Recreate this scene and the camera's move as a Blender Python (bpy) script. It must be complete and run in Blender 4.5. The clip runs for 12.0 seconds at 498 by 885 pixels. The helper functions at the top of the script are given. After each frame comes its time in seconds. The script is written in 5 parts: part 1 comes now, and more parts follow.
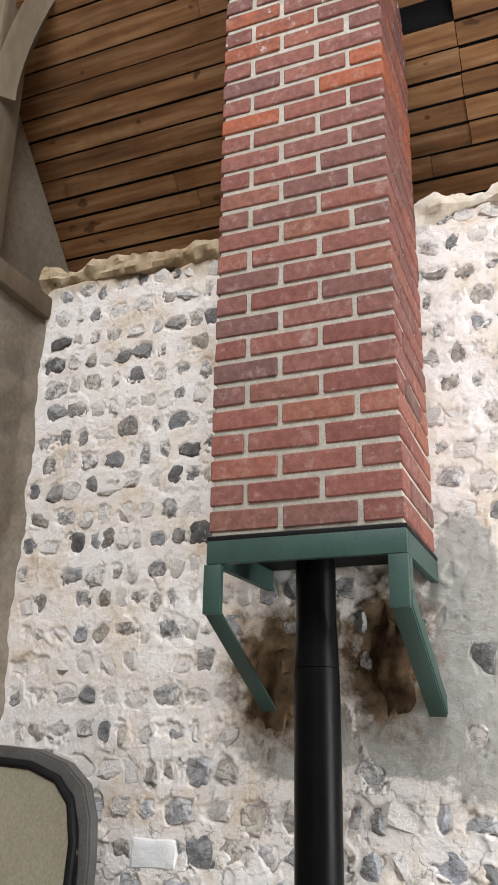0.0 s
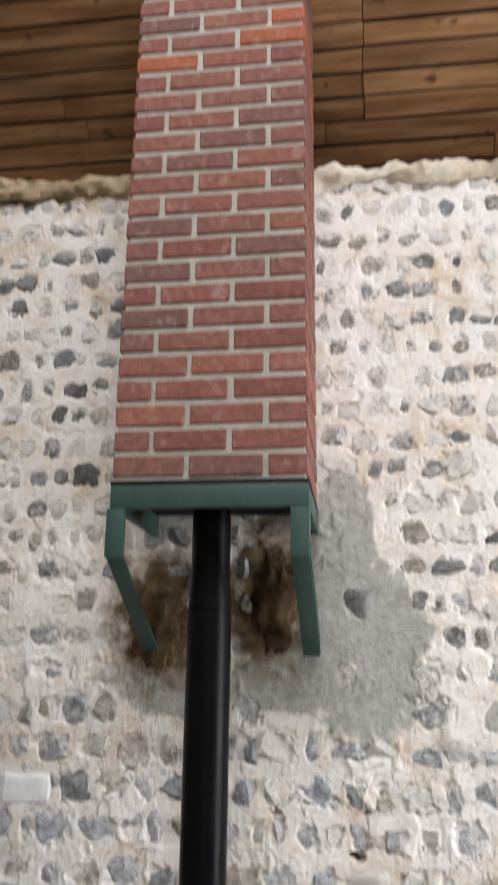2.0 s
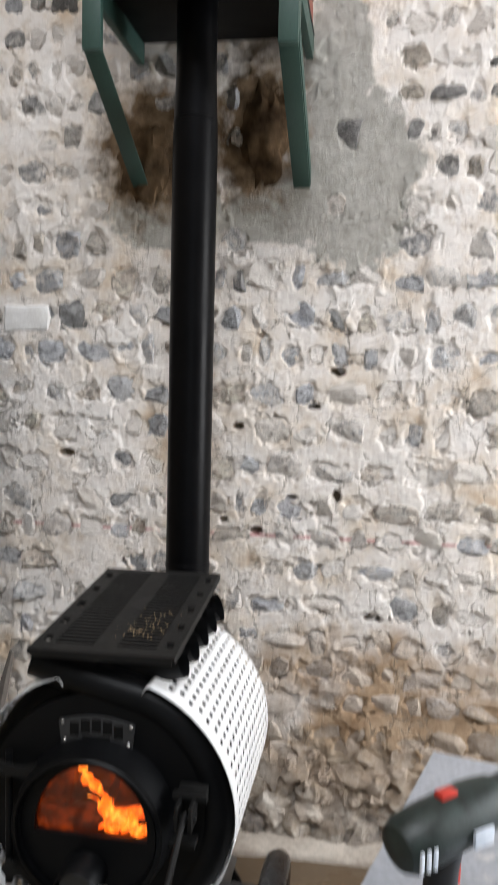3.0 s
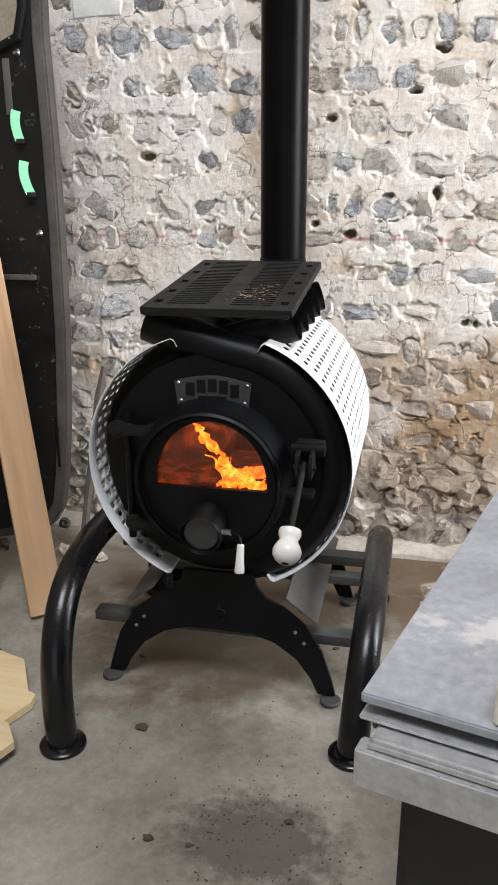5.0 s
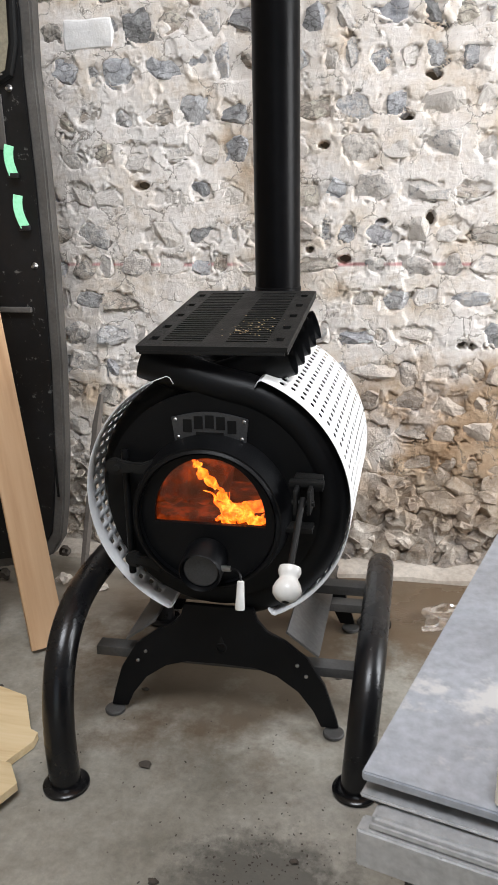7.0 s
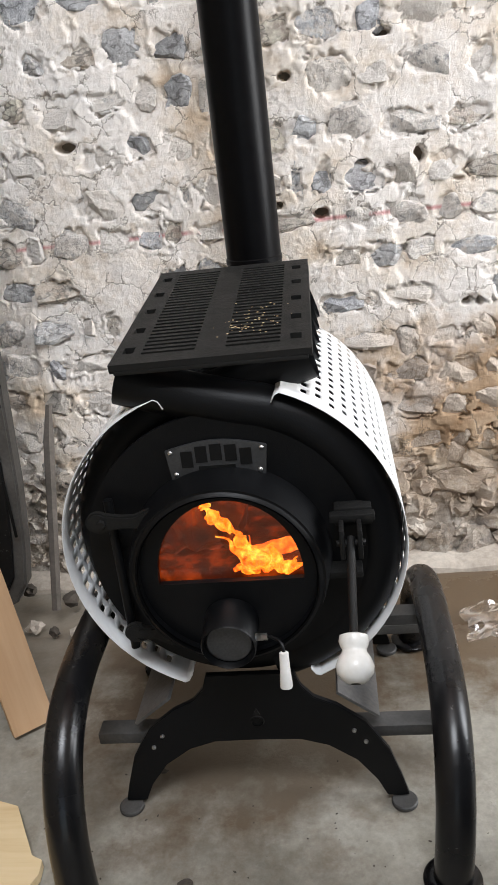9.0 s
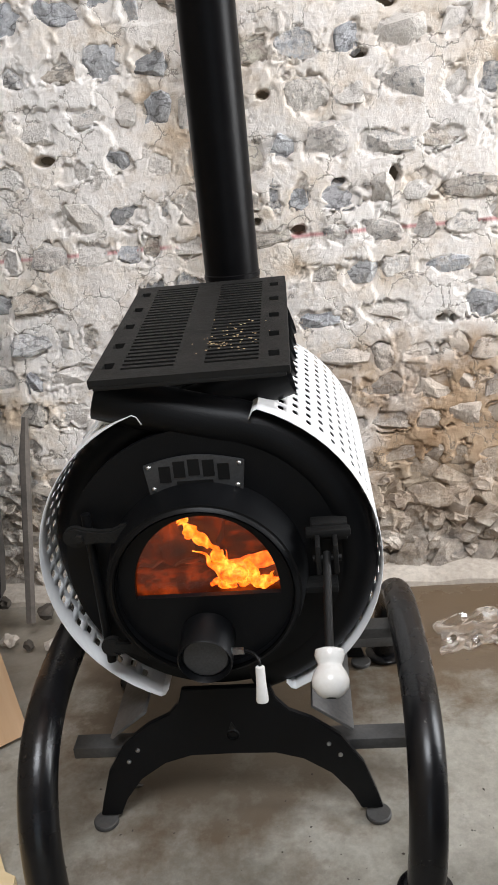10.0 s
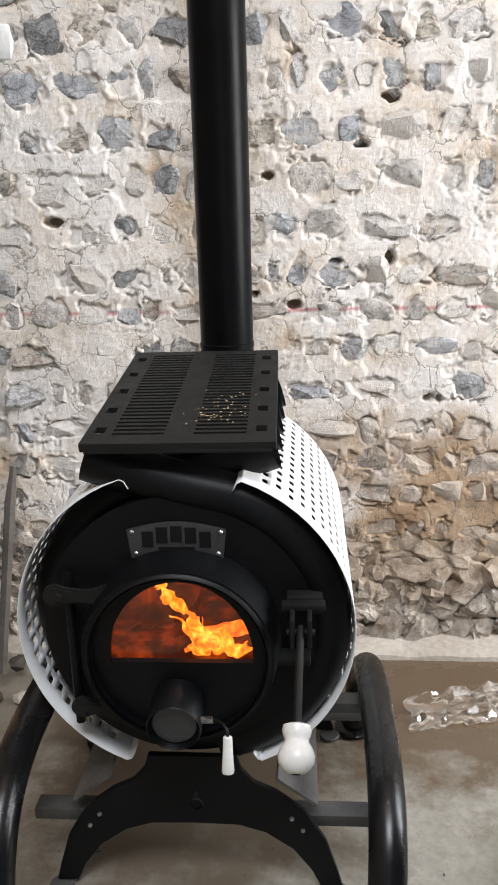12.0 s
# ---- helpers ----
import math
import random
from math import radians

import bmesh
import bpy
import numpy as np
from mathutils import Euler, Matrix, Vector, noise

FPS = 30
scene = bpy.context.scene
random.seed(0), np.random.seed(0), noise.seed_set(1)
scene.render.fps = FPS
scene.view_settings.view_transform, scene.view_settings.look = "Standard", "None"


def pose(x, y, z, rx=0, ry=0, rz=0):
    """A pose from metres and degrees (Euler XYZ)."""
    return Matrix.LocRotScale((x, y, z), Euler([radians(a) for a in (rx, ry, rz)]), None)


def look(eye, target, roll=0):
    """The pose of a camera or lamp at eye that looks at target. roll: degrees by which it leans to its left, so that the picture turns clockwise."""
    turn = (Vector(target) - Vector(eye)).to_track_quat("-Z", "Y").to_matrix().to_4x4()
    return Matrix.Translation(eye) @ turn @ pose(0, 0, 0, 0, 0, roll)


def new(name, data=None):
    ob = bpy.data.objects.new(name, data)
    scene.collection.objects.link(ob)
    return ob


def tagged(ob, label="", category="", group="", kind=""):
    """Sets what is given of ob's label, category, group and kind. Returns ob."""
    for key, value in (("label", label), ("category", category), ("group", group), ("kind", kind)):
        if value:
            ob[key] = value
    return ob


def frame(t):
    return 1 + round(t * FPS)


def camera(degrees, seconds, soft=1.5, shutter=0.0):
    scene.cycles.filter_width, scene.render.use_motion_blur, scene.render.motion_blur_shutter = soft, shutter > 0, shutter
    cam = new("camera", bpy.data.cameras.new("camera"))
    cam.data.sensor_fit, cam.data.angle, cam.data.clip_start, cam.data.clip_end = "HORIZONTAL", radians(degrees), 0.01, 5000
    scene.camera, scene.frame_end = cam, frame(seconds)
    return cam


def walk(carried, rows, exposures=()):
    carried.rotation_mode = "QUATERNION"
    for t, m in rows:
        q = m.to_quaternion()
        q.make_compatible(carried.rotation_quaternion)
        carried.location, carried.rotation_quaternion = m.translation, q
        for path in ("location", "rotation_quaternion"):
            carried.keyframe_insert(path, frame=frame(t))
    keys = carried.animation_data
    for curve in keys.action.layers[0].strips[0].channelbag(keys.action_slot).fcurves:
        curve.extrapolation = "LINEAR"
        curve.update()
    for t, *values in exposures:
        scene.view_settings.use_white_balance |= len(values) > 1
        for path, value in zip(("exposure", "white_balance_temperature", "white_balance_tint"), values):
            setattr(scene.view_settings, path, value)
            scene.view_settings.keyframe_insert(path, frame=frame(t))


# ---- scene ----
cam = camera(34.2, 12.0, shutter=0.3)
PATH = [
    (0, (1.048, 0.379, 2.001), (0.338, 2.125, 2.669), 1.0),
    (0.5, (0.947, 0.3, 2.032), (0.323, 2.054, 2.762), -0.9),
    (1, (0.87, 0.192, 2.065), (0.513, 1.999, 2.843), -0.0),
    (1.5, (0.83, 0.187, 2.068), (0.558, 2.007, 2.85), -0.0),
    (2, (0.803, 0.246, 1.996), (0.535, 2.152, 2.54), 0.8),
    (2.5, (0.820, 0.300, 1.803), (0.559, 2.278, 1.932), 1.05),
    (3, (0.885, 0.308, 1.458), (0.585, 2.279, 1.298), 1.4),
    (3.5, (0.843, 0.272, 1.274), (0.557, 2.207, 0.857), 0.2),
    (3.7, (0.810, 0.265, 1.246), (0.531, 2.188, 0.770), 0.1),
    (5.3, (0.753, 0.295, 1.141), (0.347, 2.145, 0.501), -0.1),
    (5.5, (0.753, 0.297, 1.142), (0.35, 2.146, 0.496), -0.0),
    (6, (0.756, 0.292, 1.159), (0.357, 2.14, 0.507), -0.0),
    (6.5, (0.771, 0.282, 1.203), (0.379, 2.138, 0.568), -0.9),
    (7, (0.754, 0.307, 1.201), (0.361, 2.17, 0.589), -1.2),
    (7.2, (0.735, 0.343, 1.198), (0.344, 2.208, 0.59), -0.8),
    (8.8, (0.559, 0.705, 1.202), (0.314, 2.549, 0.466), -6.8),
    (9, (0.545, 0.692, 1.211), (0.311, 2.537, 0.476), -6.8),
    (9.5, (0.532, 0.672, 1.22), (0.328, 2.521, 0.483), -6.5),
    (10, (0.542, 0.682, 1.224), (0.372, 2.541, 0.507), -5.7),
    (10.5, (0.544, 0.69, 1.224), (0.4, 2.555, 0.516), -5.0),
    (11, (0.551, 0.69, 1.232), (0.411, 2.561, 0.538), -4.9),
    (11.5, (0.54, 0.679, 1.24), (0.404, 2.567, 0.594), -3.8),
    (12, (0.549, 0.657, 1.263), (0.416, 2.563, 0.671), -1.5),
]
walk(cam, [(t, look(eye, target, roll)) for t, eye, target, roll in PATH], [(0, -0.17), (1.0, -0.31), (2.0, -0.44), (3.0, -0.40), (3.5, -0.38), (3.7, -0.25), (5.3, 0.0), (12.0, 0.0)])

# ---- daylight lamps in assumed openings out of view: side window, roof window, rear doorway ----
world = bpy.data.worlds.new("sky")
scene.world = world
world.use_nodes = True
wn = world.node_tree
sky = wn.nodes.new("ShaderNodeTexSky")
sky.sky_type, sky.sun_disc = "NISHITA", False
sky.sun_elevation, sky.sun_rotation = radians(23), radians(100)
wn.links.new(sky.outputs[0], wn.nodes["Background"].inputs[0])
wn.nodes["Background"].inputs[1].default_value = 0.12
SUN = new("sun", bpy.data.lights.new("sun", "SUN"))
SUN.data.energy, SUN.data.angle, SUN.data.color = 0.6, radians(15), (1, 0.96, 0.9)
SUN.matrix_world = look((8, -1.5, 3.4), (0, 0, 0))


def window_light(name, eye, target, w, h, watts, color=(1, 0.98, 0.95)):
    ob = new(name, bpy.data.lights.new(name, "AREA"))
    ob.data.shape, ob.data.size, ob.data.size_y = "RECTANGLE", w, h
    ob.data.energy, ob.data.color = watts, color
    ob.matrix_world = look(eye, target)
    return ob


DAY = (0.93, 0.97, 1.03)
window_light("daylight_side_window", (3.95, 1.95, 1.75), (0, 1.95, 1.75), 1.4, 2.1, 165, DAY)
window_light("daylight_doorway_back", (1.6, -4.9, 1.75), (1.6, 0, 1.7), 3.6, 3.2, 14, DAY)
window_light("daylight_roof_window", (1.2, -1.65, 7.20), (0.9, 2.05, 3.0), 3.2, 2.3, 475, DAY)


# ---- materials ----
def nodes_of(name):
    m = bpy.data.materials.new(name)
    m.use_nodes = True
    nt = m.node_tree
    return m, nt, nt.nodes["Principled BSDF"]


def nd(nt, kind, **sets):
    n = nt.nodes.new(kind)
    for k, v in sets.items():
        if k.startswith("i_"):
            n.inputs[k[2:].replace("_", " ")].default_value = v
        else:
            setattr(n, k, v)
    return n


def col(c):
    return (*c, 1.0)


def noise_of(nt, scale, detail=4.0, rough=0.55, space="world", stretch=None):
    if space == "world":
        src = nd(nt, "ShaderNodeNewGeometry").outputs["Position"]
    else:
        src = nd(nt, "ShaderNodeTexCoord").outputs["Object"]
    if stretch:
        mp = nd(nt, "ShaderNodeMapping")
        mp.inputs["Scale"].default_value = stretch
        nt.links.new(src, mp.inputs["Vector"])
        src = mp.outputs[0]
    n = nd(nt, "ShaderNodeTexNoise", i_Scale=scale, i_Detail=detail, i_Roughness=rough)
    nt.links.new(src, n.inputs["Vector"])
    return n.outputs["Fac"]


def ramp(nt, fac, *stops):
    r = nd(nt, "ShaderNodeValToRGB")
    e = r.color_ramp.elements
    while len(e) < len(stops):
        e.new(0.5)
    for el, (p, c) in zip(e, stops):
        el.position, el.color = p, col(c) if len(c) == 3 else c
    nt.links.new(fac, r.inputs[0])
    return r.outputs[0]


def mixc(nt, fac, a, b, blend="MIX"):
    m = nd(nt, "ShaderNodeMix", data_type="RGBA", blend_type=blend)
    for sock, v in ((m.inputs[0], fac), (m.inputs[6], a), (m.inputs[7], b)):
        if isinstance(v, (int, float)):
            sock.default_value = v
        elif isinstance(v, tuple):
            sock.default_value = col(v)
        else:
            nt.links.new(v, sock)
    return m.outputs[2]


def math_of(nt, op, a, b=0.0, clamp=False):
    m = nd(nt, "ShaderNodeMath", operation=op, use_clamp=clamp)
    for i, v in enumerate((a, b)):
        if isinstance(v, (int, float)):
            m.inputs[i].default_value = v
        else:
            nt.links.new(v, m.inputs[i])
    return m.outputs[0]


def bump_to(nt, bsdf, fac, strength, dist=0.01):
    b = nd(nt, "ShaderNodeBump", i_Strength=strength, i_Distance=dist)
    nt.links.new(fac, b.inputs["Height"])
    nt.links.new(b.outputs[0], bsdf.inputs["Normal"])


def surface(name, c1, c2, scale=6.0, rough=(0.5, 0.7), metal=0.0, bump=0.2, bscale=120.0, specks=None, stretch=None, space="world", spec=0.5):
    """Two-scale colour variation, rough patches and fine relief; specks: (colour, scale, threshold)."""
    m, nt, b = nodes_of(name)
    big = noise_of(nt, scale, 5, 0.6, space, stretch)
    c = ramp(nt, big, (0.3, c1), (0.7, c2))
    fine = noise_of(nt, bscale, 4, 0.6, space, stretch)
    c = mixc(nt, 0.25, c, ramp(nt, fine, (0.3, (0.25, 0.25, 0.25)), (0.7, (0.9, 0.9, 0.9))), "OVERLAY")
    if specks:
        sc, ss, th = specks
        f = ramp(nt, noise_of(nt, ss, 6, 0.7, space), (th, (0, 0, 0)), (min(th + 0.05, 1), (1, 1, 1)))
        c = mixc(nt, f, c, sc)
    nt.links.new(c, b.inputs["Base Color"])
    nt.links.new(ramp(nt, big, (0.3, (rough[0],) * 3), (0.7, (rough[1],) * 3)), b.inputs["Roughness"])
    b.inputs["Metallic"].default_value = metal
    b.inputs["Specular IOR Level"].default_value = spec
    if bump:
        bump_to(nt, b, fine, bump, 0.004)
    return m


def blob_mask(nt, centre, size, edge=0.25, nscale=9.0, amount=0.9):
    """1 inside a ragged ellipse about a place of the wall (x, z)."""
    pos = nd(nt, "ShaderNodeSeparateXYZ")
    nt.links.new(nd(nt, "ShaderNodeNewGeometry").outputs["Position"], pos.inputs[0])
    dx = math_of(nt, "DIVIDE", math_of(nt, "SUBTRACT", pos.outputs[0], centre[0]), size[0])
    dz = math_of(nt, "DIVIDE", math_of(nt, "SUBTRACT", pos.outputs[2], centre[1]), size[1])
    d = math_of(nt, "SQRT", math_of(nt, "ADD", math_of(nt, "MULTIPLY", dx, dx), math_of(nt, "MULTIPLY", dz, dz)))
    n = math_of(nt, "MULTIPLY", math_of(nt, "SUBTRACT", noise_of(nt, nscale, 5, 0.65), 0.5), amount * 2)
    d = math_of(nt, "ADD", d, n)
    return ramp(nt, d, (1 - edge, (1, 1, 1)), (1.0, (0, 0, 0)))


def lime_mortar():
    m, nt, b = nodes_of("limewashed_mortar")
    c = ramp(nt, noise_of(nt, 5, 6, 0.65), (0.32, (0.66, 0.52, 0.385)), (0.41, (0.79, 0.70, 0.605)), (0.52, (0.84, 0.78, 0.725)), (0.8, (0.87, 0.84, 0.81)))
    c = mixc(nt, ramp(nt, noise_of(nt, 22, 7, 0.72), (0.54, (0, 0, 0)), (0.70, (0.8, 0.8, 0.8))), c, (0.58, 0.48, 0.38))
    c = mixc(nt, ramp(nt, noise_of(nt, 90, 5, 0.7), (0.62, (0, 0, 0)), (0.70, (0.6, 0.6, 0.6))), c, (0.42, 0.38, 0.34))
    # bare brown mortar and rising damp at the foot of the wall
    damp = blob_mask(nt, (1.0, 0.30), (0.62, 0.46), 0.55, 5, 0.9)
    c = mixc(nt, damp, c, ramp(nt, noise_of(nt, 9, 6, 0.7), (0.3, (0.30, 0.19, 0.11)), (0.6, (0.50, 0.36, 0.24)), (0.8, (0.62, 0.50, 0.38))))
    foot = blob_mask(nt, (0.3, -0.1), (3.0, 0.42), 0.4, 6, 0.6)
    c = mixc(nt, foot, c, ramp(nt, noise_of(nt, 14, 6, 0.7), (0.3, (0.26, 0.21, 0.16)), (0.7, (0.52, 0.45, 0.36))))
    # grey cement repairs round the bracket feet, tan earth below the eaves
    for ctr, size in (((0.80, 2.08), (0.22, 0.30)), ((0.74, 2.40), (0.13, 0.24)), ((0.22, 1.98), (0.20, 0.13)), ((0.55, 1.97), (0.17, 0.10))):
        c = mixc(nt, blob_mask(nt, ctr, size, 0.12, 12, 0.55), c, ramp(nt, noise_of(nt, 30), (0.3, (0.36, 0.34, 0.30)), (0.7, (0.47, 0.45, 0.41))))
    # brown patches, enlarged and darkened for the shade between the brackets
    for ctr, size in (((0.16, 2.16), (0.20, 0.26)), ((0.50, 2.22), (0.17, 0.28))):
        c = mixc(nt, blob_mask(nt, ctr, size, 0.4, 14, 0.7), c, ramp(nt, noise_of(nt, 22), (0.3, (0.075, 0.048, 0.028)), (0.7, (0.30, 0.21, 0.13))))
    c = mixc(nt, blob_mask(nt, (-0.3, 3.86), (1.6, 0.22), 0.4, 7, 0.5), c, (0.52, 0.41, 0.29))
    c = mixc(nt, blob_mask(nt, (1.2, 3.80), (0.7, 0.07), 0.4, 7, 0.5), c, (0.66, 0.56, 0.44))
    # open shrinkage cracks, darkened in colour for the shade inside them
    wob = nd(nt, "ShaderNodeTexNoise", i_Scale=16.0, i_Detail=5.0, i_Roughness=0.65)
    geo = nd(nt, "ShaderNodeNewGeometry").outputs["Position"]
    nt.links.new(geo, wob.inputs["Vector"])
    warp = nd(nt, "ShaderNodeVectorMath", operation="MULTIPLY_ADD")
    warp.inputs[1].default_value = (0.09, 0.09, 0.09)
    nt.links.new(wob.outputs["Color"], warp.inputs[0])
    nt.links.new(geo, warp.inputs[2])
    vor = nd(nt, "ShaderNodeTexVoronoi", feature="DISTANCE_TO_EDGE", i_Scale=9.0)
    nt.links.new(warp.outputs[0], vor.inputs["Vector"])
    crack = math_of(nt, "MULTIPLY", ramp(nt, vor.outputs["Distance"], (0.006, (1, 1, 1)), (0.022, (0, 0, 0))), ramp(nt, noise_of(nt, 9, 4, 0.6), (0.44, (0, 0, 0)), (0.52, (1, 1, 1))))
    pos = nd(nt, "ShaderNodeSeparateXYZ")
    nt.links.new(nd(nt, "ShaderNodeNewGeometry").outputs["Position"], pos.inputs[0])
    crack = math_of(nt, "MULTIPLY", crack, ramp(nt, math_of(nt, "DIVIDE", pos.outputs[2], 10.0), (0.165, (1, 1, 1)), (0.195, (0.25, 0.25, 0.25))))
    c = mixc(nt, math_of(nt, "MULTIPLY", crack, 0.7), c, (0.26, 0.22, 0.18))
    # snapped chalk line
    off = math_of(nt, "ABSOLUTE", math_of(nt, "SUBTRACT", math_of(nt, "ADD", pos.outputs[2], math_of(nt, "MULTIPLY", noise_of(nt, 20), 0.006)), 0.958))
    line = math_of(nt, "MULTIPLY", ramp(nt, off, (0.002, (1, 1, 1)), (0.007, (0, 0, 0))), ramp(nt, noise_of(nt, 15), (0.30, (0, 0, 0)), (0.5, (0.85, 0.85, 0.85))))
    c = mixc(nt, line, c, (0.55, 0.22, 0.22))
    nt.links.new(c, b.inputs["Base Color"])
    b.inputs["Roughness"].default_value = 0.95
    b.inputs["Specular IOR Level"].default_value = 0.15
    bump_to(nt, b, math_of(nt, "SUBTRACT", noise_of(nt, 60, 9, 0.72), math_of(nt, "MULTIPLY", crack, 0.6)), 0.62, 0.010)
    return m


def flint():
    m, nt, b = nodes_of("flint")
    oi = nd(nt, "ShaderNodeObjectInfo").outputs["Random"]
    isl = nd(nt, "ShaderNodeNewGeometry").outputs["Random Per Island"]
    rnd = math_of(nt, "FRACT", math_of(nt, "ADD", oi, math_of(nt, "MULTIPLY", isl, 7.31)))
    c = ramp(nt, rnd, (0.0, (0.31, 0.305, 0.30)), (0.2, (0.45, 0.452, 0.465)), (0.4, (0.57, 0.572, 0.585)), (0.55, (0.47, 0.42, 0.36)), (0.7, (0.63, 0.55, 0.46)), (0.85, (0.51, 0.513, 0.535)), (1.0, (0.36, 0.357, 0.355)))
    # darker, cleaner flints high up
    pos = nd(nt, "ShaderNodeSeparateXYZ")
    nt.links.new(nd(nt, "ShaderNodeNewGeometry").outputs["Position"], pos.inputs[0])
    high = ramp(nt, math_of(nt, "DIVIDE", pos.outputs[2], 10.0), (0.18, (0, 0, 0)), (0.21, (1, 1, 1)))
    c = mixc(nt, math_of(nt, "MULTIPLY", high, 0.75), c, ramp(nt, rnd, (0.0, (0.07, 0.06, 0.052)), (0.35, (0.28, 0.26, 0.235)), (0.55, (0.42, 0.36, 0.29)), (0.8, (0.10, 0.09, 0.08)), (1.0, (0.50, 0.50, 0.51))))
    c = mixc(nt, 0.75, c, ramp(nt, noise_of(nt, 24, 8, 0.72), (0.32, (0.17, 0.17, 0.175)), (0.68, (0.82, 0.82, 0.82))), "OVERLAY")
    # knapped rims and cortex bands
    band = noise_of(nt, 17, 3, 0.5, stretch=(1, 1, 1.8))
    c = mixc(nt, math_of(nt, "MULTIPLY", ramp(nt, math_of(nt, "ABSOLUTE", math_of(nt, "SUBTRACT", band, 0.5)), (0.010, (1, 1, 1)), (0.035, (0, 0, 0))), 0.6), c, (0.12, 0.115, 0.11))
    # limewash left on the stones, more on some than on others
    wash = math_of(nt, "ADD", noise_of(nt, 40, 8, 0.8), math_of(nt, "MULTIPLY", math_of(nt, "SUBTRACT", math_of(nt, "FRACT", math_of(nt, "MULTIPLY", rnd, 9.7)), 0.5), 0.42))
    c = mixc(nt, ramp(nt, wash, (0.43, (0, 0, 0)), (0.56, (0.88, 0.88, 0.88))), c, (0.80, 0.74, 0.68))
    foot = blob_mask(nt, (0.3, -0.05), (3.0, 0.50), 0.4, 6, 0.5)
    c = mixc(nt, math_of(nt, "MULTIPLY", foot, 0.7), c, ramp(nt, noise_of(nt, 16, 6, 0.7), (0.34, (0.09, 0.065, 0.045)), (0.48, (0.34, 0.27, 0.20)), (0.62, (0.66, 0.60, 0.52))))
    damp = blob_mask(nt, (0.95, 0.38), (0.55, 0.4), 0.5, 5, 0.9)
    c = mixc(nt, math_of(nt, "MULTIPLY", damp, 0.5), c, (0.48, 0.34, 0.22))
    nt.links.new(c, b.inputs["Base Color"])
    b.inputs["Roughness"].default_value = 0.75
    b.inputs["Specular IOR Level"].default_value = 0.3
    bump_to(nt, b, noise_of(nt, 55, 8, 0.75), 0.9, 0.014)
    return m


def brick_clay():
    m, nt, b = nodes_of("brick_clay")
    oi = nd(nt, "ShaderNodeObjectInfo").outputs["Random"]
    c = ramp(nt, oi, (0.0, (0.205, 0.080, 0.064)), (0.3, (0.26, 0.102, 0.078)), (0.55, (0.175, 0.088, 0.076)), (0.75, (0.30, 0.114, 0.081)), (0.9, (0.150, 0.085, 0.077)), (1.0, (0.33, 0.12, 0.073)))
    pos = nd(nt, "ShaderNodeSeparateXYZ")
    nt.links.new(nd(nt, "ShaderNodeNewGeometry").outputs["Position"], pos.inputs[0])
    high = ramp(nt, math_of(nt, "DIVIDE", pos.outputs[2], 10.0), (0.375, (0, 0, 0)), (0.385, (1, 1, 1)))
    orange = ramp(nt, math_of(nt, "FRACT", math_of(nt, "MULTIPLY", oi, 13.7)), (0.74, (0, 0, 0)), (0.77, (1, 1, 1)))
    c = mixc(nt, math_of(nt, "MULTIPLY", high, orange), c, (0.34, 0.105, 0.055))
    soot = math_of(nt, "MULTIPLY", ramp(nt, math_of(nt, "DIVIDE", pos.outputs[2], 10.0), (0.40, (0, 0, 0)), (0.46, (1, 1, 1))), ramp(nt, noise_of(nt, 8, 5), (0.35, (0.2, 0.2, 0.2)), (0.6, (0.85, 0.85, 0.85))))
    c = mixc(nt, soot, c, (0.11, 0.06, 0.055))
    c = mixc(nt, 0.5, c, ramp(nt, noise_of(nt, 45, 6, 0.7), (0.3, (0.22, 0.22, 0.22)), (0.7, (0.82, 0.82, 0.82))), "OVERLAY")
    c = mixc(nt, ramp(nt, noise_of(nt, 21, 7, 0.75), (0.54, (0, 0, 0)), (0.68, (0.6, 0.6, 0.6))), c, (0.42, 0.31, 0.27))
    lime = math_of(nt, "MULTIPLY", ramp(nt, math_of(nt, "DIVIDE", pos.outputs[2], 10.0), (0.41, (0, 0, 0)), (0.43, (1, 1, 1))), ramp(nt, noise_of(nt, 13, 7, 0.8), (0.60, (0, 0, 0)), (0.64, (1, 1, 1))))
    c = mixc(nt, lime, c, (0.7, 0.68, 0.66))
    nt.links.new(c, b.inputs["Base Color"])
    b.inputs["Roughness"].default_value = 0.85
    b.inputs["Specular IOR Level"].default_value = 0.25
    bump_to(nt, b, noise_of(nt, 130, 6, 0.7), 0.5, 0.004)
    return m


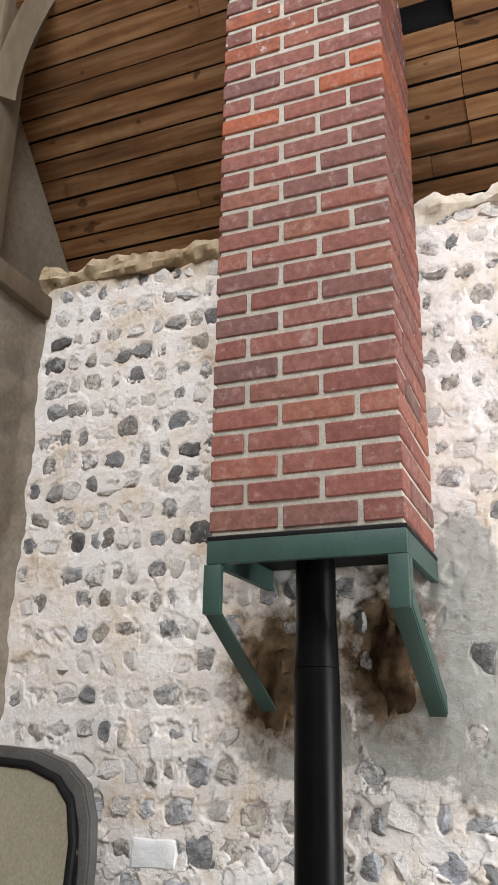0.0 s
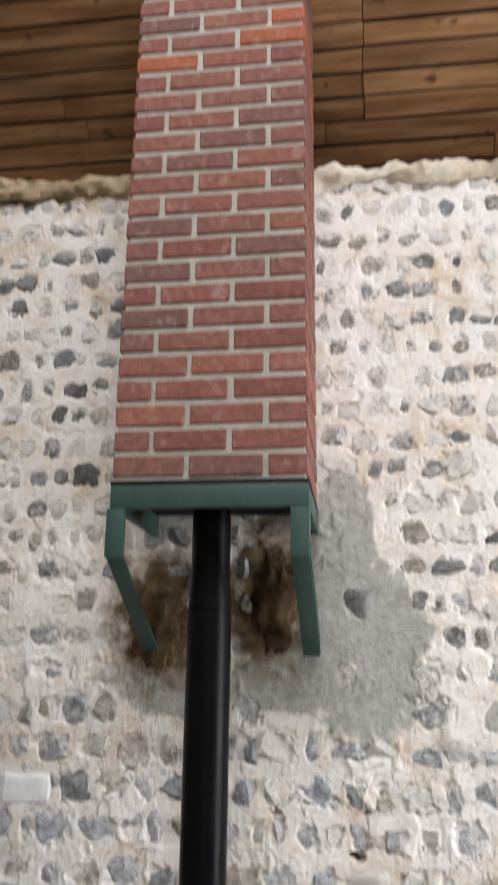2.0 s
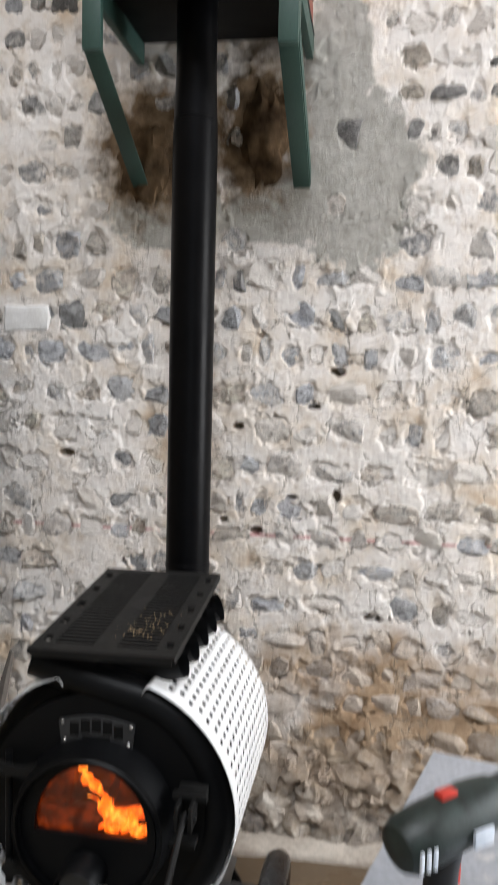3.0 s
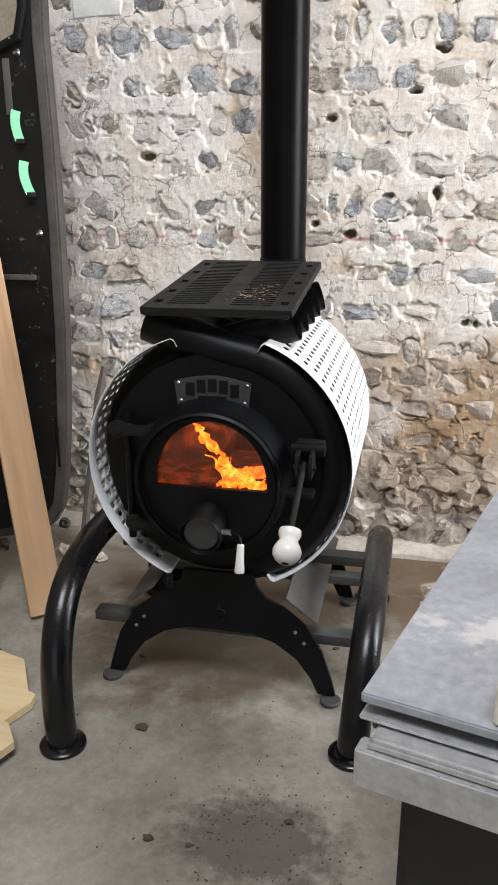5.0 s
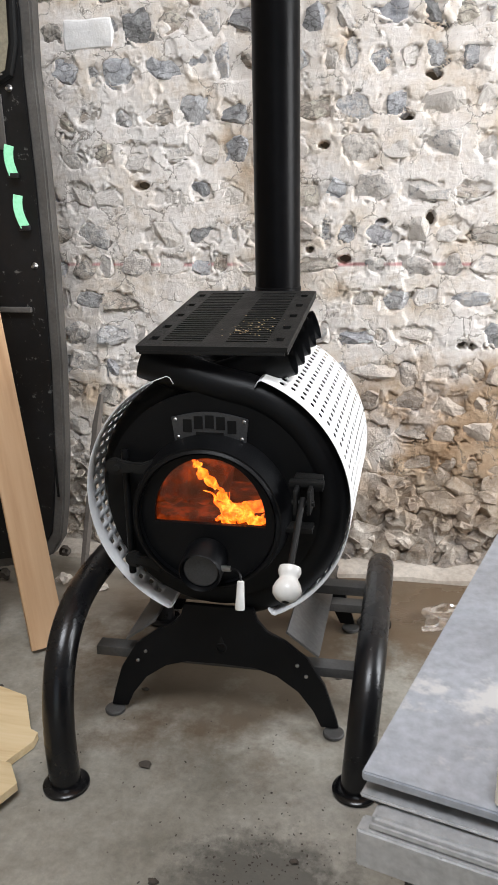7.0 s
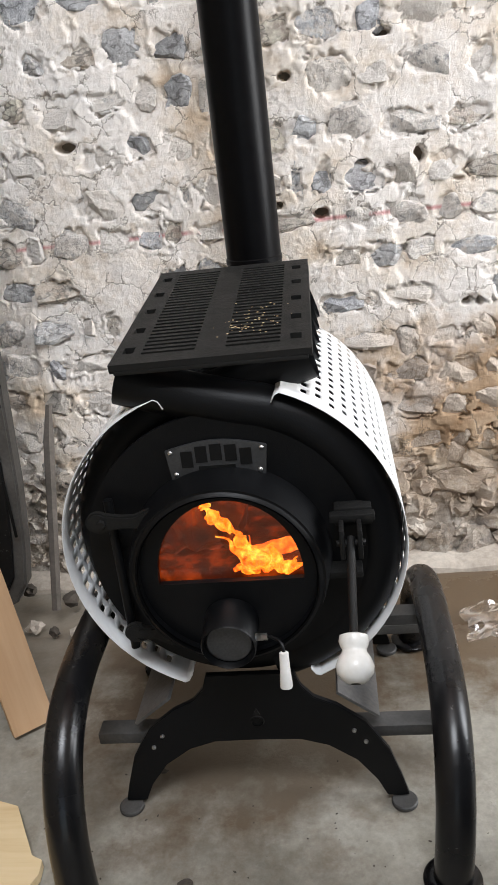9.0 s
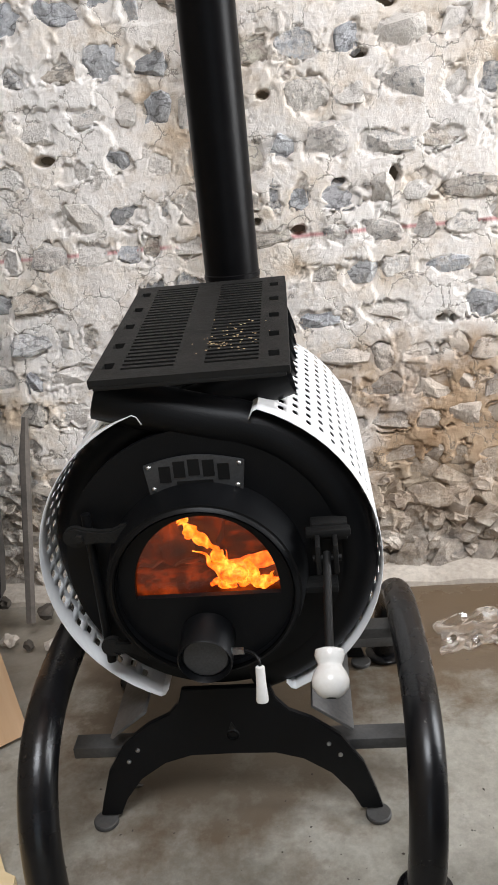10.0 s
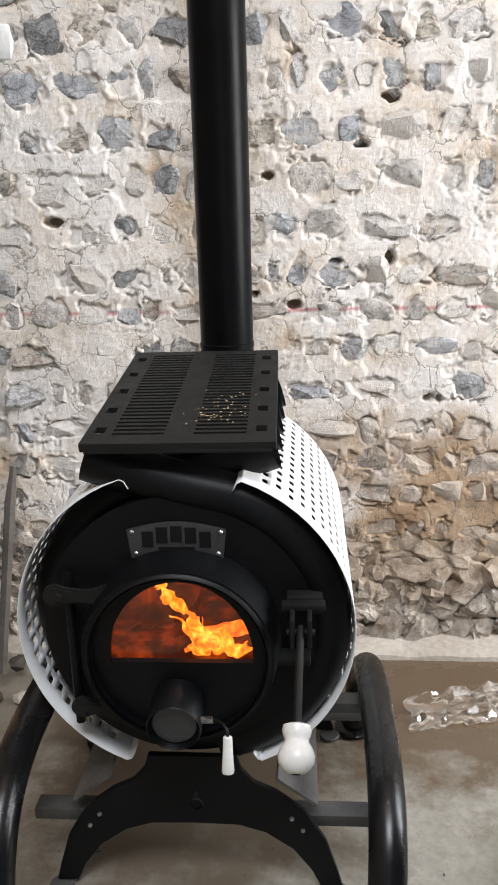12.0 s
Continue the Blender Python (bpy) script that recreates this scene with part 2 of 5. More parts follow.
def boards(name, cs, knots=True):
    m, nt, b = nodes_of(name)
    isl = nd(nt, "ShaderNodeNewGeometry").outputs["Random Per Island"]
    oi = math_of(nt, "FRACT", math_of(nt, "ADD", nd(nt, "ShaderNodeObjectInfo").outputs["Random"], math_of(nt, "MULTIPLY", isl, 5.3)))
    n = nd(nt, "ShaderNodeTexNoise", i_Scale=1.0, i_Detail=6.0, i_Roughness=0.6, noise_dimensions="4D")
    mp = nd(nt, "ShaderNodeMapping")
    mp.inputs["Scale"].default_value = (2.2, 30, 30)
    nt.links.new(nd(nt, "ShaderNodeTexCoord").outputs["Object"], mp.inputs[0])
    nt.links.new(mp.outputs[0], n.inputs["Vector"])
    nt.links.new(math_of(nt, "MULTIPLY", oi, 40), n.inputs["W"])
    c = ramp(nt, n.outputs["Fac"], (0.3, cs[0]), (0.5, cs[1]), (0.72, cs[2]))
    c = mixc(nt, 0.5, c, ramp(nt, oi, (0.0, (0.30, 0.29, 0.28)), (1.0, (0.68, 0.67, 0.65))), "OVERLAY")
    if knots:
        k = noise_of(nt, 11, 2, 0.4, "world", (1.0, 1.4, 1.4))
        c = mixc(nt, ramp(nt, k, (0.69, (0, 0, 0)), (0.74, (0.7, 0.7, 0.7))), c, (cs[0][0] * 0.35, cs[0][1] * 0.3, cs[0][2] * 0.3))
        c = mixc(nt, ramp(nt, noise_of(nt, 2.2, 5, 0.7), (0.5, (0, 0, 0)), (0.75, (0.5, 0.5, 0.5))), c, (cs[0][0] * 0.6, cs[0][1] * 0.55, cs[0][2] * 0.5))
    nt.links.new(c, b.inputs["Base Color"])
    b.inputs["Roughness"].default_value = 0.72
    b.inputs["Specular IOR Level"].default_value = 0.3
    bump_to(nt, b, n.outputs["Fac"], 0.3, 0.003)
    return m


def concrete():
    m, nt, b = nodes_of("concrete_floor")
    c = ramp(nt, noise_of(nt, 2.2, 7, 0.65), (0.34, (0.17, 0.157, 0.126)), (0.5, (0.275, 0.258, 0.218)), (0.66, (0.38, 0.36, 0.315)))
    c = mixc(nt, 0.5, c, ramp(nt, noise_of(nt, 45, 6, 0.75), (0.3, (0.3, 0.3, 0.3)), (0.7, (0.7, 0.7, 0.7))), "OVERLAY")
    c = mixc(nt, ramp(nt, noise_of(nt, 16, 6, 0.75), (0.62, (0, 0, 0)), (0.72, (0.5, 0.5, 0.5))), c, (0.42, 0.40, 0.365))

    def spot(cx, cy, rx, ry, colour, amount, ns=9.0, edge=0.5):
        pos = nd(nt, "ShaderNodeSeparateXYZ")
        nt.links.new(nd(nt, "ShaderNodeNewGeometry").outputs["Position"], pos.inputs[0])
        dx = math_of(nt, "DIVIDE", math_of(nt, "SUBTRACT", pos.outputs[0], cx), rx)
        dy = math_of(nt, "DIVIDE", math_of(nt, "SUBTRACT", pos.outputs[1], cy), ry)
        d = math_of(nt, "SQRT", math_of(nt, "ADD", math_of(nt, "MULTIPLY", dx, dx), math_of(nt, "MULTIPLY", dy, dy)))
        d = math_of(nt, "ADD", d, math_of(nt, "MULTIPLY", math_of(nt, "SUBTRACT", noise_of(nt, ns, 6, 0.7), 0.5), 1.5))
        f = math_of(nt, "MULTIPLY", ramp(nt, d, (1 - edge, (1, 1, 1)), (1.0, (0, 0, 0))), amount)
        return mixc(nt, f, c, colour), f

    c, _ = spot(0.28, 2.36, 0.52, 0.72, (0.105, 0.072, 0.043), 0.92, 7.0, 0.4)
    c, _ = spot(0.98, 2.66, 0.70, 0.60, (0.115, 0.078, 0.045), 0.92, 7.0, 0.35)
    # stain under the stove, also darkening the floor for the stove's shade
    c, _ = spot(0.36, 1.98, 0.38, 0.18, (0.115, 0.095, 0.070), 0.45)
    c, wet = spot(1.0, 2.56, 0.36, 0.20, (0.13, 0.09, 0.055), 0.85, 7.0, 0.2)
    c, _ = spot(0.52, 1.43, 0.20, 0.14, (0.085, 0.08, 0.068), 0.85, 30.0)
    c, _ = spot(-0.35, 2.5, 0.5, 0.35, (0.20, 0.16, 0.12), 0.6)
    grit = ramp(nt, noise_of(nt, 75, 3, 0.6), (0.73, (0, 0, 0)), (0.76, (1, 1, 1)))
    c = mixc(nt, grit, c, (0.07, 0.06, 0.05))
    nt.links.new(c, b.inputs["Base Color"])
    r = mixc(nt, wet, ramp(nt, noise_of(nt, 6, 5), (0.3, (0.5, 0.5, 0.5)), (0.7, (0.75, 0.75, 0.75))), (0.2, 0.2, 0.2))
    nt.links.new(r, b.inputs["Roughness"])
    bump_to(nt, b, noise_of(nt, 70, 6, 0.7), 0.25, 0.004)
    return m


def glow(name, c1, c2, c3, scale, strength, wispy=False):
    m, nt, b = nodes_of(name)
    n = noise_of(nt, scale, 4, 0.6)
    nt.links.new(ramp(nt, n, (0.32, c1), (0.5, c2), (0.68, c3)), b.inputs["Emission Color"])
    if wispy:
        nt.links.new(ramp(nt, noise_of(nt, 95, 4, 0.6), (0.36, (0.15, 0.15, 0.15)), (0.56, (1, 1, 1))), b.inputs["Alpha"])
    b.inputs["Emission Strength"].default_value = strength
    b.inputs["Base Color"].default_value = (0.02, 0.01, 0.01, 1)
    return m


MORTAR, FLINT, BRICK = lime_mortar(), flint(), brick_clay()
JOINT = surface("brick_joint", (0.39, 0.355, 0.295), (0.53, 0.49, 0.42), 20, (0.9, 0.95), bump=0.5, bscale=160, spec=0.1)
GREEN = surface("green_painted_steel", (0.021, 0.054, 0.043), (0.032, 0.073, 0.058), 9, (0.45, 0.6), bump=0.15, bscale=200, specks=((0.03, 0.05, 0.04), 40, 0.66))
PIPE = surface("flue_black_enamel", (0.0025, 0.0025, 0.003), (0.004, 0.004, 0.0045), 6, (0.30, 0.40), bump=0.05, bscale=60, spec=0.09)
STOVE = surface("stove_black_paint", (0.0022, 0.0024, 0.0029), (0.0042, 0.0045, 0.0052), 8, (0.38, 0.48), bump=0.12, bscale=420, spec=0.20)
CAST = surface("cast_iron_black", (0.006, 0.006, 0.006), (0.011, 0.011, 0.0105), 14, (0.50, 0.68), bump=0.35, bscale=300, specks=((0.10, 0.095, 0.085), 120, 0.70), spec=0.28)
GLOSS = surface("glossy_black_tube", (0.004, 0.004, 0.0045), (0.007, 0.007, 0.008), 7, (0.18, 0.36), bump=0.06, bscale=90, specks=((0.10, 0.095, 0.09), 45, 0.66), spec=0.4)
DUSTY = surface("dusty_black_steel", (0.020, 0.020, 0.020), (0.075, 0.072, 0.068), 9, (0.5, 0.8), bump=0.15, bscale=150)
STRUT = surface("grey_steel_strap", (0.11, 0.11, 0.11), (0.18, 0.18, 0.18), 10, (0.35, 0.5), 0.6, bump=0.1)
WHITE = surface("white_enamel_sheet", (0.76, 0.77, 0.78), (0.82, 0.82, 0.82), 5, (0.30, 0.40), bump=0.03, bscale=80)
PORCELAIN = surface("white_porcelain", (0.80, 0.79, 0.76), (0.84, 0.83, 0.80), 8, (0.18, 0.25), bump=0.02)
PLATE = surface("brushed_dark_plate", (0.070, 0.072, 0.075), (0.095, 0.096, 0.10), 12, (0.40, 0.5), 0.7, bump=0.08, bscale=250)
STEEL = surface("bare_steel", (0.45, 0.45, 0.45), (0.6, 0.6, 0.6), 20, (0.25, 0.4), 1.0, bump=0.1)
ALU = surface("grey_aluminium_top", (0.36, 0.385, 0.43), (0.44, 0.465, 0.51), 7, (0.28, 0.46), 0.35, bump=0.03, bscale=90, specks=((0.62, 0.62, 0.62), 5, 0.56))
ALU2 = surface("worn_aluminium_rail", (0.44, 0.45, 0.46), (0.58, 0.58, 0.58), 9, (0.35, 0.5), 0.5, bump=0.15, bscale=120, specks=((0.30, 0.30, 0.30), 60, 0.66))
CONCRETE = concrete()
EARTH = surface("tan_earth_bed", (0.30, 0.21, 0.12), (0.52, 0.42, 0.28), 9, (0.9, 0.95), bump=0.7, bscale=70, spec=0.1, specks=((0.10, 0.065, 0.035), 14, 0.60))
LIMEBED = surface("pale_lime_bed", (0.56, 0.46, 0.34), (0.76, 0.70, 0.60), 8, (0.9, 0.95), bump=0.6, bscale=70, spec=0.1)
LEDGE = surface("rough_footing", (0.36, 0.31, 0.26), (0.50, 0.45, 0.39), 8, (0.9, 0.95), bump=0.6, bscale=60, spec=0.1)
ROOFWOOD = boards("sarking_boards", ((0.12, 0.052, 0.019), (0.25, 0.122, 0.049), (0.42, 0.245, 0.122)))
PINE = boards("planed_pine", ((0.46, 0.28, 0.155), (0.55, 0.36, 0.21), (0.61, 0.42, 0.26)), False)
PLY = boards("spruce_plywood", ((0.52, 0.36, 0.19), (0.66, 0.50, 0.30), (0.74, 0.58, 0.38)), False)
OLDPLASTER = surface("old_beige_render", (0.20, 0.165, 0.125), (0.30, 0.255, 0.20), 3, (0.9, 0.95), bump=0.5, bscale=50, spec=0.1)
TIMBER = surface("limed_oak_post", (0.11, 0.080, 0.052), (0.19, 0.145, 0.098), 4, (0.8, 0.9), bump=0.3, bscale=40, stretch=(1, 1, 0.15), spec=0.2)
BLACKPANEL = surface("black_sheet_panel", (0.005, 0.005, 0.0055), (0.010, 0.010, 0.011), 5, (0.40, 0.55), bump=0.08, bscale=60, specks=((0.13, 0.13, 0.125), 38, 0.62), spec=0.35)
FLANGE = surface("grey_worn_flange", (0.060, 0.055, 0.050), (0.12, 0.112, 0.104), 6, (0.6, 0.75), bump=0.1, specks=((0.22, 0.21, 0.2), 80, 0.7))
RUBBER = surface("black_rubber", (0.004, 0.004, 0.004), (0.007, 0.007, 0.007), 20, (0.6, 0.7), bump=0.05, spec=0.2)
TAPEGREEN = surface("mint_green_tape", (0.20, 0.62, 0.33), (0.26, 0.68, 0.40), 12, (0.5, 0.6), bump=0.05)
DARKPLASTIC = surface("dark_green_plastic", (0.006, 0.009, 0.008), (0.030, 0.046, 0.041), 34, (0.4, 0.55), bump=0.1, bscale=300, specks=((0.10, 0.11, 0.105), 55, 0.64))
BLACKPLASTIC = surface("black_plastic", (0.006, 0.006, 0.0065), (0.018, 0.018, 0.019), 14, (0.4, 0.55), bump=0.1, bscale=300)
RED = surface("red_plastic", (0.55, 0.03, 0.02), (0.62, 0.05, 0.03), 14, (0.35, 0.45), bump=0.03)
BLUE = surface("blue_plastic", (0.02, 0.05, 0.45), (0.03, 0.07, 0.55), 14, (0.35, 0.45), bump=0.03)
YELLOW = surface("yellow_plastic", (0.70, 0.60, 0.03), (0.78, 0.68, 0.05), 14, (0.35, 0.45), bump=0.03)
PAPER = surface("cream_paper", (0.70, 0.66, 0.56), (0.77, 0.74, 0.66), 9, (0.7, 0.8), bump=0.05)
INK = surface("blue_print", (0.02, 0.07, 0.30), (0.03, 0.09, 0.36), 12, (0.55, 0.65), bump=0.02)
INKPALE = surface("pale_blue_print", (0.25, 0.32, 0.52), (0.32, 0.40, 0.60), 12, (0.55, 0.65), bump=0.02)
INKGREY = surface("grey_print", (0.35, 0.33, 0.30), (0.42, 0.40, 0.36), 12, (0.6, 0.7), bump=0.02)
STICKER = surface("silver_sticker", (0.60, 0.66, 0.74), (0.72, 0.76, 0.82), 30, (0.3, 0.4), bump=0.02)
# foam brown, darkened to carry the shade under the chimney
FOAM = surface("foam_darkened_for_shade", (0.030, 0.018, 0.010), (0.16, 0.105, 0.060), 16, (0.9, 0.95), bump=0.6, bscale=70, spec=0.1)
# orange-brown lining stands in for smoke lit by the fire
FIREBRICK = surface("firebox_lining", (0.26, 0.12, 0.055), (0.36, 0.17, 0.08), 10, (0.9, 0.95), bump=0.3, spec=0.1)
# log emission includes the glow that flames throw on the logs
BURNING = glow("burning_log", (0.02, 0.003, 0.001), (0.14, 0.018, 0.002), (0.75, 0.11, 0.010), 22, 0.6)
FLAME = glow("flame", (1.0, 0.06, 0.004), (1.0, 0.19, 0.012), (1.0, 0.48, 0.07), 55, 3.6, True)
EMBER = glow("glowing_ember", (0.5, 0.03, 0.005), (1.0, 0.16, 0.02), (1.0, 0.42, 0.06), 38, 3.0)


def plain_glass(name, tint, rough):
    m, nt, b = nodes_of(name)
    b.inputs["Base Color"].default_value = col(tint)
    b.inputs["Transmission Weight"].default_value = 1.0
    b.inputs["Roughness"].default_value = rough
    b.inputs["IOR"].default_value = 1.45
    return m


GLASS = plain_glass("sooty_stove_glass", (0.80, 0.66, 0.55), 0.03)
FILM = plain_glass("crumpled_clear_film", (0.93, 0.93, 0.93), 0.12)


# ---- mesh helpers ----
def rings_mesh(bm, rings, closed=True, cap=True):
    """Skins a list of rings of points."""
    vs = [[bm.verts.new(p) for p in r] for r in rings]
    n = len(vs[0])
    for a, b in zip(vs, vs[1:]):
        for i in range(n if closed else n - 1):
            j = (i + 1) % n
            bm.faces.new((a[i], a[j], b[j], b[i]))
    if cap and closed:
        bm.faces.new(list(reversed(vs[0])))
        bm.faces.new(vs[-1])
    return bm


def sweep(points, radius, sides=16, cap=True, bm=None, flat=None):
    """A tube along points; radius a number or one a point; flat: (half width, half thickness) for a bar."""
    bm = bm or bmesh.new()
    pts = [Vector(p) for p in points]
    up = None
    rings = []
    for i, p in enumerate(pts):
        d = (pts[min(i + 1, len(pts) - 1)] - pts[max(i - 1, 0)]).normalized()
        if up is None:
            up = d.orthogonal().normalized() if abs(d.z) > 0.9 else Vector((0, 0, 1))
        side = d.cross(up).normalized()
        up = side.cross(d).normalized()
        r = radius[i] if isinstance(radius, (list, tuple)) else radius
        if flat:
            w, h = flat
            rings.append([p + side * a * w + up * b * h for a, b in ((-1, -1), (1, -1), (1, 1), (-1, 1))])
        else:
            rings.append([p + (side * math.cos(t) + up * math.sin(t)) * r for t in (2 * math.pi * k / sides for k in range(sides))])
    return rings_mesh(bm, rings, True, cap)


def lathe(profile, axis, origin, sides=32, bm=None, cap=True):
    """Turns (distance along the axis, radius) round an axis."""
    bm = bm or bmesh.new()
    a = Vector(axis).normalized()
    u = a.orthogonal().normalized()
    v = a.cross(u)
    o = Vector(origin)
    rings = [[o + a * s + (u * math.cos(t) + v * math.sin(t)) * max(r, 1e-5) for t in (2 * math.pi * k / sides for k in range(sides))] for s, r in profile]
    return rings_mesh(bm, rings, True, cap)


def block(x0, x1, y0, y1, z0, z1, bevel=0.003, bm=None, m=None, segments=2):
    bm2 = bmesh.new()
    bmesh.ops.create_cube(bm2, size=1)
    bmesh.ops.transform(bm2, verts=bm2.verts, matrix=Matrix.Translation(((x0 + x1) / 2, (y0 + y1) / 2, (z0 + z1) / 2)) @ Matrix.Diagonal((x1 - x0, y1 - y0, z1 - z0, 1)))
    if bevel:
        bmesh.ops.bevel(bm2, geom=bm2.edges[:], offset=bevel, segments=segments, affect="EDGES", profile=0.6)
    if m is not None:
        bmesh.ops.transform(bm2, verts=bm2.verts, matrix=m)
    if bm is None:
        return bm2
    tmp = bpy.data.meshes.new("tmp")
    bm2.to_mesh(tmp)
    bm.from_mesh(tmp)
    bpy.data.meshes.remove(tmp)
    bm2.free()
    return bm


def prism(outline, y0, y1, bevel=0.0, m=None):
    """An outline in x and z, from y0 to y1."""
    bm = bmesh.new()
    lo = [bm.verts.new((x, y0, z)) for x, z in outline]
    hi = [bm.verts.new((x, y1, z)) for x, z in outline]
    n = len(outline)
    bm.faces.new(lo)
    bm.faces.new(list(reversed(hi)))
    for i in range(n):
        j = (i + 1) % n
        bm.faces.new((lo[j], lo[i], hi[i], hi[j]))
    bmesh.ops.recalc_face_normals(bm, faces=bm.faces[:])
    if bevel:
        edges = [e for e in bm.edges if len(e.link_faces) == 2 and e.calc_face_angle(0) > 0.6]
        bmesh.ops.bevel(bm, geom=edges, offset=bevel, segments=2, affect="EDGES")
    if m is not None:
        bmesh.ops.transform(bm, verts=bm.verts, matrix=m)
    return bm


def part(name, bm, material, parent=None, label="", smooth=35):
    """Links a bmesh as one mesh object under a thing or a part."""
    me = bpy.data.meshes.new(name)
    bmesh.ops.recalc_face_normals(bm, faces=bm.faces[:])
    bm.to_mesh(me)
    bm.free()
    me.materials.append(material)
    if smooth:
        me.polygons.foreach_set("use_smooth", [True] * len(me.polygons))
        me.set_sharp_from_angle(angle=radians(smooth))
    ob = new(name, me)
    if parent is not None:
        ob.parent = parent
        ob.matrix_parent_inverse = Matrix.Identity(4)
        if parent.type == "EMPTY":
            ob.matrix_parent_inverse = parent.matrix_basis.inverted()
        else:
            top = parent
            while top.parent:
                top = top.parent
            ob.matrix_parent_inverse = top.matrix_basis.inverted() if top.type != "EMPTY" else Matrix.Identity(4)
    if label:
        tagged(ob, label)
    return ob


def thing(name, at, label, category, group="", kind=""):
    ob = new(name)
    ob.empty_display_size = 0.05
    ob.location = at
    return tagged(ob, label, category, group, kind)


# ---- the flint wall: limewashed mortar sheet with stones set in it ----
WALL_Y, WALL_TOP = 2.85, 3.75
rng = np.random.default_rng(7)


def lattice_noise(x, z, cell, seed):
    r = np.random.default_rng(seed)
    g = r.random((64, 64))
    u, v = x / cell + 100, z / cell + 100
    i, j = np.floor(u).astype(int), np.floor(v).astype(int)
    a, b = u - i, v - j
    a, b = a * a * (3 - 2 * a), b * b * (3 - 2 * b)
    at = lambda p, q: g[p % 64, q % 64]  # noqa: E731
    return (at(i, j) * (1 - a) + at(i + 1, j) * a) * (1 - b) + (at(i, j + 1) * (1 - a) + at(i + 1, j + 1) * a) * b - 0.5


LOW_Z = 0.25


def stone_rows():
    """Places and half sizes of the flints, course by course: rubble at the foot, large flints, then small ones."""
    out = []
    z = -0.02
    while z < WALL_TOP - 0.05:
        low, mid = z < LOW_Z, z < 1.88
        step = 0.066 if low else rng.uniform(0.098, 0.112) if z < 1.0 else rng.uniform(0.112, 0.128) if mid else rng.uniform(0.102, 0.112)
        x = -0.88 + rng.uniform(0, 0.06)
        while x < 1.72:
            if low:
                a, b = rng.uniform(0.022, 0.056), rng.uniform(0.026, 0.042)
            elif mid:
                a, b = rng.choice((rng.uniform(0.018, 0.032), rng.uniform(0.030, 0.052), rng.uniform(0.040, 0.066))), rng.uniform(0.026, 0.044) * (0.86 if z < 1.0 else 1)
            else:
                a, b = rng.uniform(0.018, 0.044), rng.uniform(0.024, 0.036)
            hidden = (not low) and rng.random() < (0.05 if mid else 0.04)
            x += a
            if not hidden:
                out.append((x, z + rng.uniform(-0.010, 0.010) + 0.03 * math.sin(x * 1.3) * (0.3 if low else 0.15), a, b))
            x += a + (rng.uniform(0.0, 0.008) if low else rng.uniform(0.010, 0.040) if mid else rng.uniform(0.012, 0.042))
        z += step
    return out


# deep open holes between the stones
HOLES = [(-0.110, 1.198, 0.024, 0.012), (0.462, 1.303, 0.020, 0.011), (0.780, 1.085, 0.012, 0.022), (0.774, 1.480, 0.020, 0.014), (0.896, 0.706, 0.012, 0.009), (0.925, 0.705, 0.012, 0.011), (0.640, 1.08, 0.016, 0.010), (0.53, 0.97, 0.016, 0.010), (0.70, 1.37, 0.022, 0.009), (0.42, 1.00, 0.012, 0.010)]


